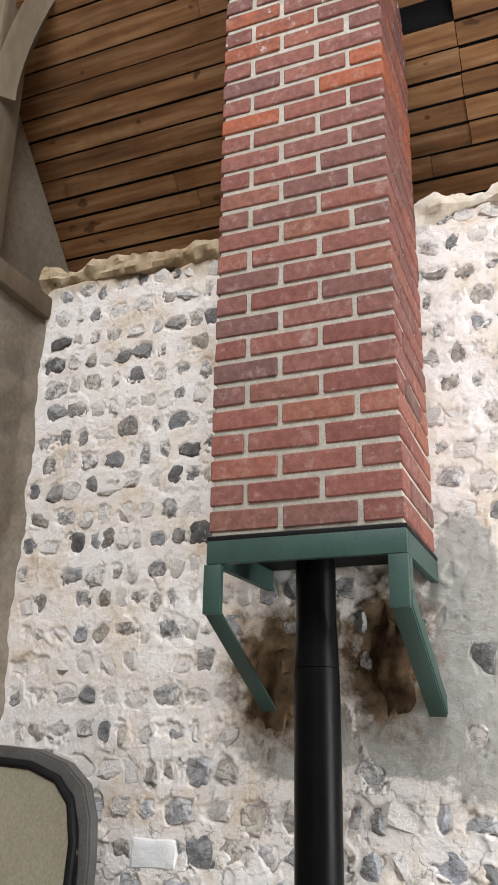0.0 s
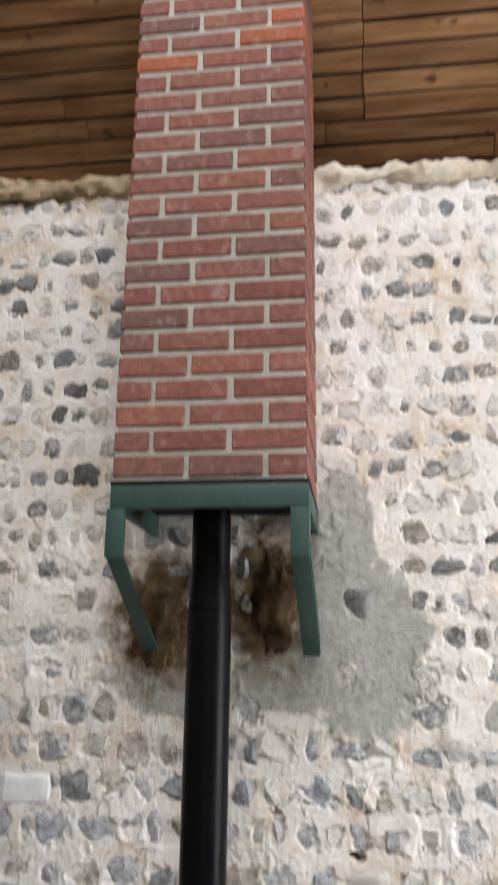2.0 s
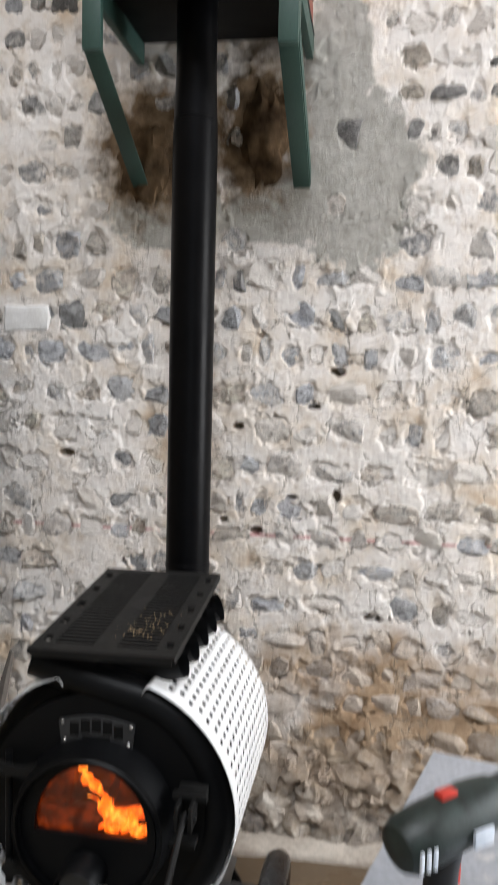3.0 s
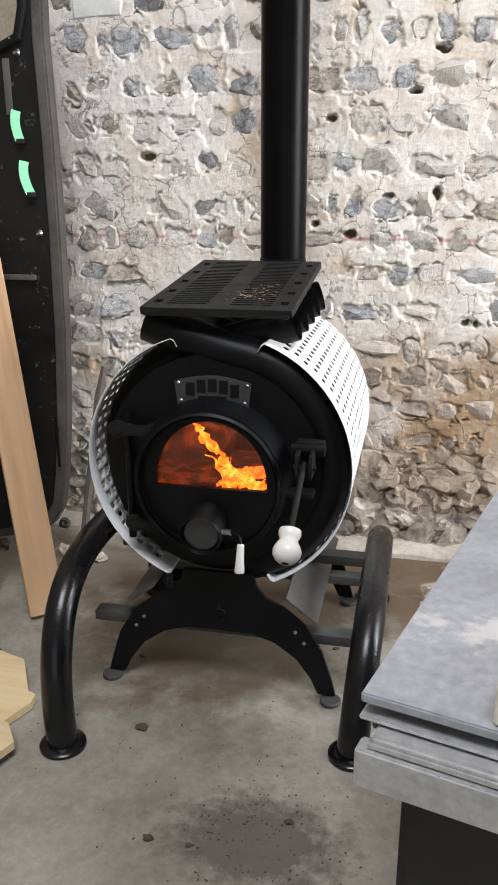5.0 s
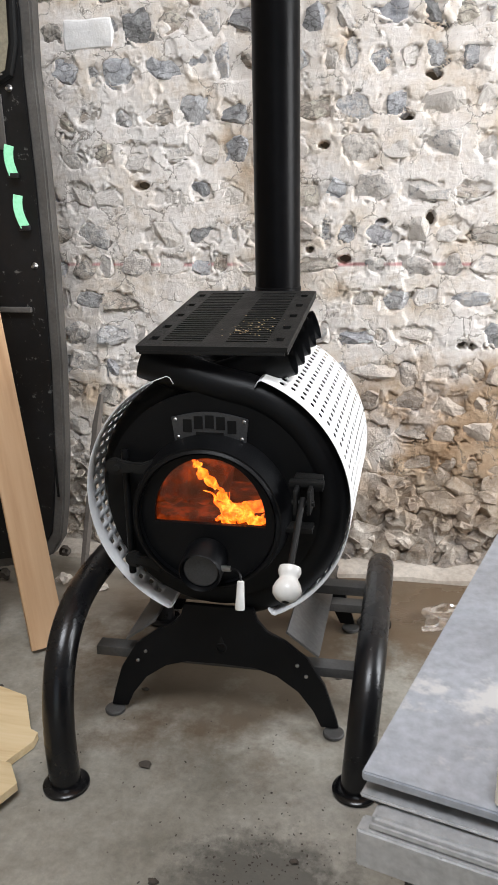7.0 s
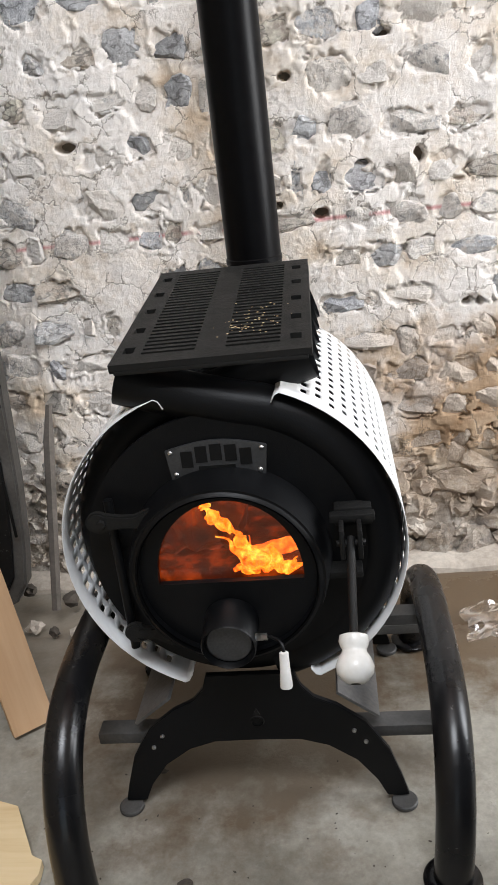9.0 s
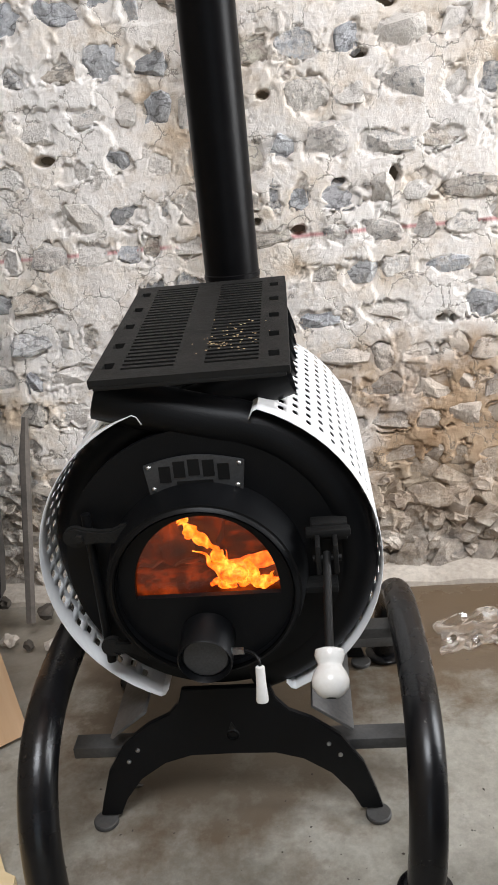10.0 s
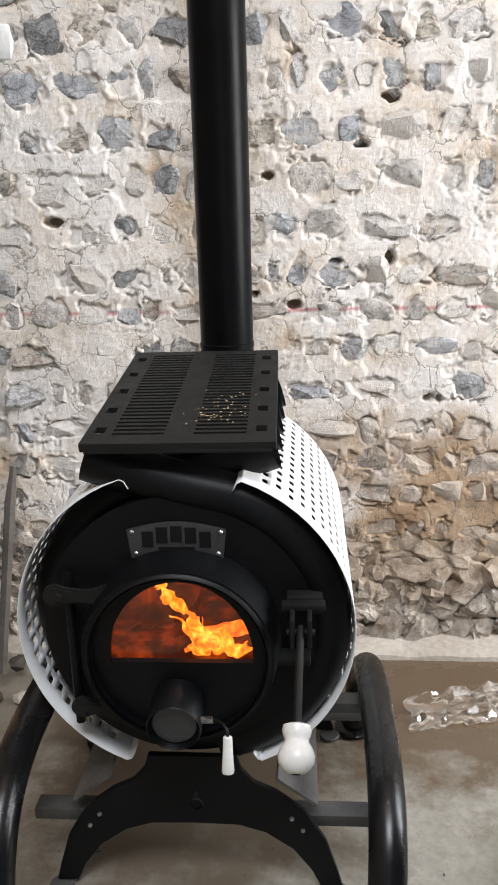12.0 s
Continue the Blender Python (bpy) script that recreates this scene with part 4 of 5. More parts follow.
sp = [(0.380 + 0.0022 * k / 6 + 0.0, 1.775 + 0.005 * math.cos(k * 1.05), 0.443 + 0.005 * math.sin(k * 1.05)) for k in range(0, 60)]
part("spring", sweep([(0.380 + 0.020 * k / 59, y, z) for k, (_, y, z) in enumerate(sp)], 0.0014, 6), STEEL, inlet)
part("damper_rod", sweep([(0.378, 1.775, 0.443), (0.405, 1.773, 0.444), (0.418, 1.765, 0.443), (0.424, 1.757, 0.440), (0.426, 1.752, 0.432), (0.426, 1.750, 0.422)], 0.003, 8), STOVE, inlet)
part("damper_grip", lathe([(0, 0.0045), (0.002, 0.0075), (0.03, 0.0085), (0.057, 0.0105), (0.060, 0.0095), (0.060, 0.004)], (0, -0.25, -1), (0.426, 1.752, 0.430), 24), PORCELAIN, inlet, "tapered white porcelain grip")

# hinges on one side of the door
for hz, tip in ((0.628, 0.135), (0.412, 0.165)):
    out = [(tip + 0.021 * math.cos(a), hz + 0.019 * math.sin(a)) for a in np.linspace(math.pi * 0.28, math.pi * 1.72, 16)]
    out += [(0.175, hz - 0.012), (0.196, hz - 0.014), (0.226, hz - 0.030), (0.226, hz + 0.022), (0.196, hz + 0.010), (0.175, hz + 0.010)]
    part("hinge", prism(out, 1.842, 1.856, 0.003), CAST, door, "cast iron hinge arm")
part("hinge_pin", sweep([(0.152, 1.866, 0.37), (0.152, 1.866, 0.66)], 0.008, 12), STOVE, stove)
part("hinge_bolt", lathe([(0, 0.007), (0.003, 0.008), (0.007, 0.008)], (0, 1, 0), (0.142, 1.836, 0.628), 6), CAST, stove)

# latch and its porcelain knob
latch = part("latch", block(0.520, 0.580, 1.858, 1.886, 0.590, 0.622, 0.003), CAST, stove, "cast iron latch block")
part("latch_bar", block(0.512, 0.584, 1.838, 1.857, 0.606, 0.619, 0.003), CAST, latch)
for lx in (0.530, 0.558):
    part("latch_cheek", block(lx - 0.004, lx + 0.004, 1.80, 1.858, 0.560, 0.612, 0.003), CAST, latch)
part("latch_pin", sweep([(0.521, 1.82, 0.580), (0.567, 1.82, 0.580)], 0.0055, 14), CAST, latch)
part("latch_stop", block(0.500, 0.560, 1.845, 1.884, 0.500, 0.512, 0.003), CAST, latch)
lever = part("latch_lever", sweep([(0.544, 1.822, 0.588), (0.542, 1.78, 0.565), (0.540, 1.735, 0.530), (0.538, 1.68, 0.496)], 0.0065, 14), CAST, latch)
kd = Vector((-0.002, -0.062, -0.058)).normalized()
part("knob", lathe([(0, 0.012), (0.003, 0.021), (0.011, 0.0225), (0.018, 0.0205), (0.023, 0.018), (0.027, 0.0185), (0.035, 0.0240), (0.046, 0.0280), (0.057, 0.0265), (0.066, 0.0195), (0.071, 0.012), (0.0715, 0.0078), (0.060, 0.0072)], kd, Vector((0.538, 1.690, 0.502)), 40), PORCELAIN, lever, "round white porcelain knob")

# black disc gives the knob's hole its dark inside
part("knob_hole", lathe([(0.062, 0.0065), (0.0718, 0.0072)], kd, Vector((0.538, 1.690, 0.502)), 20), RUBBER, lever, "black disc standing in for the dark hole in the knob")

# name plate with lettering as plain bars
px, pz = 0.339, 0.713
pl = []
for k in range(13):
    f = k / 12
    pl.append((px - 0.083 + 0.166 * f, pz + 0.020 + 0.014 * math.sin(math.pi * f)))
for k in range(13):
    f = 1 - k / 12
    pl.append((px - 0.077 + 0.154 * f, pz - 0.032 + 0.013 * math.sin(math.pi * f)))
plate = part("name_plate", prism(pl, 1.878, 1.884, 0.001), PLATE, stove, "arched grey steel plate with cut-out lettering as bars")
for k in range(5):
    f = (k - 2) / 2
    zc = pz + 0.014 - 0.010 * f * f
    part("letter_bar", block(px + f * 0.048 - 0.0095, px + f * 0.048 + 0.0095, 1.8765, 1.8779, zc - 0.0145, zc + 0.0135, 0), RUBBER, plate)
part("letter_bar", block(px - 0.030, px + 0.030, 1.8765, 1.8779, pz - 0.0165, pz - 0.0095, 0), RUBBER, plate)
for rx, rz in ((-0.074, 0.016), (0.074, 0.016), (-0.069, -0.022), (0.069, -0.022)):
    part("rivet", lathe([(0, 0.001), (0.0012, 0.0032), (0.003, 0.0042)], (0, 1, 0), (px + rx, 1.875, pz + rz), 12), STEEL, plate)

# bent air tubes that wrap the drum and cross above it
TR = 0.040


def tube_path(side):
    """From below the drum, round one side and over to an open mouth on the other side."""
    pts = []
    for a in np.linspace(-78, 74, 26):
        pts.append((SX + side * 0.247 * math.cos(radians(a)), SZ + 0.247 * math.sin(radians(a))))
    x, z = pts[-1]
    end = (SX - side * 0.155, SZ + 0.302)
    for f in np.linspace(0.15, 1, 8):
        pts.append((x * (1 - f) + end[0] * f, z + (end[1] - z) * (f ** 1.15)))
    return pts


for k in range(5):
    for side, dy in ((1, 0.0), (-1, 0.052)):
        yy = SY0 + 0.034 + k * 0.104 + dy
        if yy > SY1 + 0.01:
            continue
        p = [(x, yy, z) for x, z in tube_path(side)]
        bm = sweep(p, TR if side > 0 else TR * 0.94, 20, cap=False)
        part("air_tube", bm, STOVE, stove)

# white perforated shrouds round both sides
SHR = 0.292


def shroud(a0, a1):
    """Sheet bent round the drum with rows of slots."""
    bm = bmesh.new()
    na, nb = 26, 15
    y0, y1 = SY0 - 0.006, SY1 - 0.03
    da, dy = (a1 - a0) / na, (y1 - y0) / nb

    def at(a, y, r=SHR):
        return (SX + r * math.cos(radians(a)), y, SZ + r * math.sin(radians(a)))

    cache = {}

    def vert(a, y):
        key = (round(a, 4), round(y, 5))
        if key not in cache:
            cache[key] = bm.verts.new(at(a, y))
        return cache[key]

    slot = [(0.30, 0.16), (0.38, 0.06), (0.62, 0.06), (0.70, 0.16), (0.70, 0.50), (0.62, 0.60), (0.38, 0.60), (0.30, 0.50)]
    for i in range(na):
        for j in range(nb):
            aa, ab = a0 + i * da, a0 + (i + 1) * da
            ya, yb = y0 + j * dy, y0 + (j + 1) * dy
            o = [vert(aa, ya), vert(ab, ya), vert(ab, yb), vert(aa, yb)]
            if i in (0, na - 1) or j == 0:
                bm.faces.new(o)
                continue
            shift = 0.32 if i % 2 else 0.02
            n = [vert(aa + da * u, ya + dy * (v + shift)) for u, v in slot]
            for q in range(4):
                bm.faces.new((o[q], o[(q + 1) % 4], n[(2 * q + 2) % 8], n[2 * q + 1]))
                bm.faces.new((o[q], n[2 * q + 1], n[2 * q]))
    # folded lips along both ends
    for a, s in ((a0, -1), (a1, 1)):
        l0 = [vert(a, y0 + j * dy) for j in range(nb + 1)]
        l1 = [bm.verts.new(at(a + s * 1.2, y0 + j * dy, SHR - 0.006)) for j in range(nb + 1)]
        l2 = [bm.verts.new(at(a + s * 1.6, y0 + j * dy, SHR - 0.020)) for j in range(nb + 1)]
        for p, q in ((l0, l1), (l1, l2)):
            for j in range(nb):
                bm.faces.new((p[j], p[j + 1], q[j + 1], q[j]))
    ob = part("perforated_shroud", bm, WHITE, stove, "white perforated sheet steel shroud")
    so = ob.modifiers.new("thickness", "SOLIDIFY")
    so.thickness, so.offset = 0.0016, 0
    return ob


shroud(-64, 69)
shroud(109, 246)

# stand: arched front plate, rear plate, straps
def stand_outline():
    half = [(0.000, 0.300), (0.080, 0.300), (0.088, 0.272), (0.110, 0.245), (0.150, 0.225), (0.200, 0.185), (0.240, 0.120), (0.262, 0.050), (0.272, 0.012)]
    low = [(0.232, 0.012), (0.215, 0.050), (0.180, 0.098), (0.130, 0.134), (0.080, 0.150), (0.0, 0.152)]
    right = [(SX + 0.002 + x, z) for x, z in half[1:] + low]
    left = [(SX + 0.002 - x, z) for x, z in reversed(half[1:] + low[:-1])]
    return right + left


for y0, nm in ((1.866, "front_stand"), (2.33, "rear_stand")):
    st = part(nm, prism(stand_outline(), y0, y0 + 0.012, 0.0015), STOVE, stove, "arched black steel stand plate")
    for s in (-1, 1):
        part("foot_plate", lathe([(0, 0.024), (0.006, 0.024), (0.008, 0.022)], (0, 0, 1), (SX + 0.002 + s * 0.262, y0 - 0.006, 0.001), 28), DUSTY, st, "round steel foot plate")
        if y0 < 2:
            for bx, bz in ((0.178, 0.168), (0.198, 0.142)):
                part("bolt", lathe([(0, 0.002), (0.0015, 0.004), (0.004, 0.0045)], (0, 1, 0), (SX + 0.002 + s * bx, y0 - 0.004, bz), 10), STEEL, st)
# small raised emblem as a plain ring and drop
part("emblem", lathe([(0, 0.011), (0.002, 0.013), (0.002, 0.009), (0, 0.009)], (0, 1, 0), (SX + 0.006, 1.864, 0.196), 24, cap=False), CAST, stove)
part("emblem_drop", prism([(SX + 0.006, 0.226), (SX + 0.012, 0.211), (SX, 0.211)], 1.864, 1.866), CAST, stove)
for s in (-1, 1):
    m = Matrix.Translation((SX + s * 0.190, 2.1, 0.215)) @ Matrix.Rotation(radians(s * 38), 4, "Y")
    part("side_strap", block(-0.046, 0.046, -0.222, 0.232, -0.003, 0.003, 0.001, m=m), STRUT, stove, "grey flat steel strap")

# firebox with fire
part("firebox_back", lathe([(0, 0.225), (0.01, 0.225)], (0, 1, 0), (SX, 2.15, SZ), 40), FIREBRICK, stove)
part("firebox_lining", lathe([(0, 0.226), (0.25, 0.226)], (0, 1, 0), (SX, 1.900, SZ), 48, cap=False), FIREBRICK, stove)
part("ash_bed", block(0.17, 0.52, 1.905, 2.14, 0.44, 0.500, 0.01), BURNING, stove)


def log(name, a, b, r, seed, material):
    pts = [Vector(a).lerp(Vector(b), k / 14) for k in range(15)]
    bm = sweep(pts, [r * (0.86 + 0.2 * noise.noise((k * 0.5, seed, 1))) for k in range(15)], 14)
    for v in bm.verts:
        v.co += Vector(noise.noise_vector(v.co * 38 + Vector((seed, 0, 0)))) * r * 0.22
    return tagged(part(name, bm, material), "charred burning log inside the stove", "log", "burning logs")


log("fire_log", (0.200, 1.96, 0.555), (0.345, 1.97, 0.560), 0.058, 1, BURNING)
log("fire_log", (0.235, 1.96, 0.618), (0.365, 1.94, 0.580), 0.034, 2, BURNING)
log("fire_log", (0.37, 1.92, 0.514), (0.482, 1.95, 0.522), 0.016, 3, EMBER)


def flame(c, d, length, r, seed):
    """A wavering tongue of flame from c along d."""
    d = Vector(d).normalized()
    pts, rad = [], []
    for k in range(16):
        f = k / 15
        w = Vector((noise.noise((f * 2.6, seed, 0)), 0.3 * noise.noise((f * 2.6, seed, 7)), 0.5 * noise.noise((f * 2.6, seed, 3))))
        pts.append(Vector(c) + d * length * f + w * length * 0.38 * f)
        rad.append(r * (0.35 + 1.1 * math.sin(math.pi * min(f * 1.15 + 0.12, 1)) ) * (1 - f * 0.75) * (0.8 + 0.5 * noise.noise((f * 5, seed, 9))) + 0.0008)
    bm = sweep(pts, rad, 12)
    for v in bm.verts:
        v.co += Vector(noise.noise_vector(v.co * 60 + Vector((seed, 0, 0)))) * r * 0.45
    return tagged(part("flame", bm, FLAME), "yellow and orange flame above the logs", "flame", "flames")


for k, (x, z, dx, dz, ln, r) in enumerate(((0.400, 0.520, -0.55, 1, 0.075, 0.014), (0.385, 0.525, -0.8, 0.8, 0.085, 0.012), (0.415, 0.520, -0.2, 1, 0.050, 0.012), (0.415, 0.520, 0.9, 0.12, 0.062, 0.012), (0.370, 0.560, -0.6, 1, 0.060, 0.010), (0.345, 0.590, -0.7, 1, 0.055, 0.010), (0.325, 0.620, -0.6, 0.7, 0.040, 0.012), (0.310, 0.640, -0.5, 0.5, 0.026, 0.011), (0.385, 0.516, -1, 0.10, 0.050, 0.011), (0.440, 0.524, 0.4, 0.6, 0.022, 0.008))):
    flame((x, 1.882 + 0.006 * (k % 3), z - 0.018), (dx, 0.05, dz), ln, r, k * 3.3 + 1)

# ---- cast grill laid on the tube mouths ----
grill = thing("cooking_grill", (0.35, 2.13, 0.88), "black slotted cast iron griddle resting on the stove tubes", "grill")


def grill_plate():
    """Slotted plate, tilted a little, built from bars and edge lands."""
    bm = bmesh.new()
    w, d, th = 0.312, 0.555, 0.010
    m = Matrix.Translation((0.195, 1.856, 0.889)) @ Matrix.Rotation(math.atan2(0.040, d), 4, "X") @ Matrix.Rotation(radians(1.2), 4, "Z")
    xs = [0.0, 0.013, 0.031, 0.044, 0.130, 0.178, 0.264, 0.279, 0.297, w]
    n = 27
    pitch = (d - 0.060) / n
    cache = {}

    def v(x, y, z):
        key = (round(x, 5), round(y, 5), z)
        if key not in cache:
            cache[key] = bm.verts.new(m @ Vector((x, y, z)))
        return cache[key]

    cells = []
    ycuts = [0.0, 0.030]
    for k in range(n):
        ycuts += [0.030 + k * pitch + pitch * 0.52, 0.030 + (k + 1) * pitch]
    ycuts.append(d)
    solid = set()
    for i in range(len(xs) - 1):
        for j in range(len(ycuts) - 1):
            slot = i in (3, 5) and j > 0 and j < len(ycuts) - 2 and j % 2 == 0
            hole = i in (1, 7) and j in (3, 4, 5, 14, 15, 16, 26, 27, 28, 38, 39, 40, 50, 51, 52)
            if not slot and not hole:
                solid.add((i, j))
    for i, j in solid:
        x0, x1, y0, y1 = xs[i], xs[i + 1], ycuts[j], ycuts[j + 1]
        bm.faces.new((v(x0, y0, 0), v(x1, y0, 0), v(x1, y1, 0), v(x0, y1, 0)))
        bm.faces.new((v(x0, y1, -th), v(x1, y1, -th), v(x1, y0, -th), v(x0, y0, -th)))
        for (di, dj), (p, q) in (((-1, 0), ((x0, y1), (x0, y0))), ((1, 0), ((x1, y0), (x1, y1))), ((0, -1), ((x0, y0), (x1, y0))), ((0, 1), ((x1, y1), (x0, y1)))):
            if (i + di, j + dj) not in solid:
                bm.faces.new((v(*p, 0), v(*p, -th), v(*q, -th), v(*q, 0)))
    return bm, m


gm, gmat = grill_plate()
plate_ob = part("plate", gm, CAST, grill, smooth=20)
for s, x in ((0, -0.001), (1, 0.306)):
    part("edge_rib", block(x, x + 0.007, 0.004, 0.55, -0.016, -0.0102, 0.002, m=gmat), CAST, grill)
part("edge_rib", block(0.006, 0.306, 0.000, 0.008, -0.018, -0.0102, 0.002, m=gmat), CAST, grill)


# ---- bent tube stand: two hoops joined by bars ----
stand = thing("tube_rack", (0.38, 1.95, 0.0), "glossy black bent steel tube rack standing round the stove", "rack")


def hoop(x_foot, x_top, y0, y1, top, r):
    """A bent tube that leans outwards towards its top."""
    cy, hy = (y0 + y1) / 2, (y1 - y0) / 2
    pts = []
    for a in np.linspace(0, math.pi, 44):
        c, s = math.cos(a), math.sin(a)
        rise = max(s, 0) ** 0.80
        pts.append((x_foot + (x_top - x_foot) * rise, cy - hy * math.copysign(abs(c) ** 0.66, c), top * rise + 0.002))
    tube = part("hoop", sweep(pts, r, 26), GLOSS, stand, "glossy black bent tube hoop with scuffs")
    for y in (y0, y1):
        part("foot_flange", lathe([(0, r * 1.5), (0.006, r * 1.5), (0.009, r * 1.4), (0.012, r * 1.05)], (0, 0, 1), (x_foot, y, 0.001), 32), GLOSS, tube)


hoop(0.073, 0.050, 1.600, 2.29, 0.350, 0.0325)
hoop(0.672, 0.692, 1.690, 2.36, 0.275, 0.0325)
for y, z in ((1.915, 0.150), (2.12, 0.250), (2.30, 0.10)):
    part("cross_bar", block(0.034, 0.689, y - 0.02, y + 0.02, z - 0.024, z, 0.002), DUSTY, stand, "dusty flat steel bar")

# ---- loose things on the left: van door, boards, poker ----
van_door = thing("van_door", (-0.6, 2.52, 0.0), "black vehicle door with grey edge standing on end by the wall", "vehicle door")
RIGHT = [(-0.62, 0.0), (-0.44, 0.035), (-0.36, 0.075), (-0.325, 0.13), (-0.305, 0.24), (-0.285, 0.42), (-0.268, 0.70), (-0.262, 1.0), (-0.262, 1.25), (-0.268, 1.50), (-0.262, 1.66), (-0.268, 1.76), (-0.295, 1.845), (-0.36, 1.900), (-0.47, 1.935), (-0.62, 1.945)]
LEFT = [(-0.90, 1.93), (-0.90, 0.0)]


def inset(pts, d):
    cx, cz = -0.60, 1.0
    return [(cx + (x - cx) * (1 - d / 0.34), cz + (z - cz) * (1 - d / 0.95)) for x, z in pts]


part("edge_flange", prism(RIGHT + LEFT, 2.495, 2.545, 0.006), FLANGE, van_door, "scuffed grey door edge")
part("inner_panel", prism(inset(RIGHT, 0.030) + [(-0.89, 1.90), (-0.89, 0.03)], 2.486, 2.494, 0.003), BLACKPANEL, van_door, "black inner panel with dust and white specks")
win = [(-0.85, 1.46), (-0.40, 1.46), (-0.335, 1.49), (-0.315, 1.56), (-0.308, 1.70), (-0.325, 1.80), (-0.375, 1.858), (-0.47, 1.892), (-0.62, 1.902), (-0.86, 1.90)]
part("window_seal", sweep([(x, 2.482, z) for x, z in win], 0.013, 10), RUBBER, van_door, "black rubber window seal")
# olive-beige base colour imitates a bright reflection in the pane
pane = part("window_pane", prism(win, 2.478, 2.483), surface("painted_reflection_glass", (0.40, 0.38, 0.29), (0.46, 0.44, 0.35), 4, (0.16, 0.22), 0.5, bump=0, spec=0.8), van_door, "window pane with a bright beige reflection put into its colour")
part("grey_strip", block(-0.385, -0.366, 2.480, 2.4855, 1.30, 1.44, 0.001), FLANGE, van_door, "grey adhesive strip")
part("pale_bar", block(-0.56, -0.338, 2.470, 2.4855, 0.855, 0.870, 0.003), FLANGE, van_door)
part("inner_groove", block(-0.318, -0.310, 2.482, 2.4855, 0.28, 0.44, 0.002), RUBBER, van_door)
for cx, z0, z1, sk in ((-0.350, 1.235, 1.31, 0.03), (-0.331, 1.095, 1.18, -0.10)):
    pts = [(cx + sk * (z - z0) - 0.008 * math.sin((z - z0) * 30), 2.476 - 0.006 * math.sin((z - z0) * 40), z) for z in np.linspace(z0, z1, 8)]
    tab = part("green_tab", sweep(pts, 0.01, flat=(0.0008, 0.013)), TAPEGREEN, van_door, "mint green fabric tab")
    part("tab_buckle", block(pts[0][0] - 0.016, pts[0][0] + 0.014, 2.468, 2.484, z0 - 0.010, z0 + 0.003, 0.002), BLACKPLASTIC, tab)
for bx, bz in ((-0.352, 1.485), (-0.342, 1.452), (-0.318, 0.985)):
    part("clip", lathe([(0, 0.004), (0.012, 0.006), (0.016, 0.010)], (0, 1, 0.1), (bx, 2.470, bz), 10), STEEL, van_door)


def leaning_board(at, along, across, length, width, thick, material, label):
    a = Vector(along).normalized()
    w = (Vector(across) - a * Vector(across).dot(a)).normalized()
    n = a.cross(w)
    m = Matrix((w, n, a)).transposed().to_4x4()
    # local x runs along the board so that the grain follows it
    turn = m @ Matrix(((0, 0, 1, 0), (0, 1, 0, 0), (1, 0, 0, 0), (0, 0, 0, 1)))
    bm = block(0, length, -thick, 0, 0, width, 0.0015)
    ob = part("board", bm, material)
    ob.matrix_world = Matrix.Translation(at) @ turn
    ob.data.flip_normals() if turn.determinant() < 0 else None
    return tagged(ob, label, "board", "timber offcuts")


leaning_board((-0.236, 2.069, 0.0), (-0.283, 0.32, 1.06), (0.8, 0.6, 0), 1.22, 0.094, 0.026, PINE, "planed pale pine board leaning on the black door")
leaning_board((-0.47, 2.12, 0.0), (-0.16, 0.33, 1.06), (0.85, 0.5, 0), 1.20, 0.10, 0.024, PINE, "planed pine board leaning behind another one")


def flat_board(outline, z0, z1, label):
    bm = bmesh.new()
    lo = [bm.verts.new((x, y, z0)) for x, y in outline]
    hi = [bm.verts.new((x, y, z1)) for x, y in outline]
    bm.faces.new(list(reversed(lo)))
    bm.faces.new(hi)
    for i in range(len(outline)):
        j = (i + 1) % len(outline)
        bm.faces.new((lo[i], lo[j], hi[j], hi[i]))
    return tagged(part("plywood_offcut", bm, PLY, smooth=0), label, "plywood", "timber offcuts")


flat_board([(-0.55, 1.98), (-0.14, 1.85), (-0.072, 1.735), (-0.050, 1.725), (-0.046, 1.695), (-0.10, 1.56), (-0.55, 1.45)], 0.002, 0.020, "pale plywood offcut with a broken corner on the floor")
flat_board([(-0.55, 1.66), (-0.05, 1.600), (-0.008, 1.545), (-0.075, 1.37), (-0.55, 1.15)], 0.0205, 0.038, "knotty spruce offcut lying on another one")

poker = tagged(part("iron_bar", sweep([(-0.276, 2.795, 0.53), (-0.280, 2.75, 0.44), (-0.285, 2.66, 0.22), (-0.29, 2.57, 0.0)], [0.009, 0.017, 0.015, 0.014], 6), surface("rusty_grey_iron", (0.07, 0.06, 0.05), (0.13, 0.11, 0.095), 14, (0.7, 0.8), 0.3, bump=0.3)), "rusty grey iron bar leaning against the flint wall", "bar")

# limewashed block in the wall
wb = block(-0.33, -0.172, 2.844, 2.90, 1.592, 1.677, 0.012, segments=3)
bmesh.ops.subdivide_edges(wb, edges=wb.edges[:], cuts=3, use_grid_fill=True)
for v in wb.verts:
    v.co += Vector(noise.noise_vector(v.co * 38)) * 0.006
part("white_block", wb, surface("limewashed_block", (0.74, 0.72, 0.69), (0.83, 0.81, 0.79), 12, (0.9, 0.95), bump=0.4, bscale=80, spec=0.1), wall_north, "smooth limewashed block")

# ---- grey metal work table with tools ----
EL, EF = Vector((0.284, 0.959, 0)).normalized(), Vector((0.965, -0.262, 0)).normalized()
CORNER = Vector((0.726, 0.853, 0.0))
table = thing("machine_table", (0.9, 1.0, 0.0), "grey aluminium topped machine table with slotted front rail", "work table")


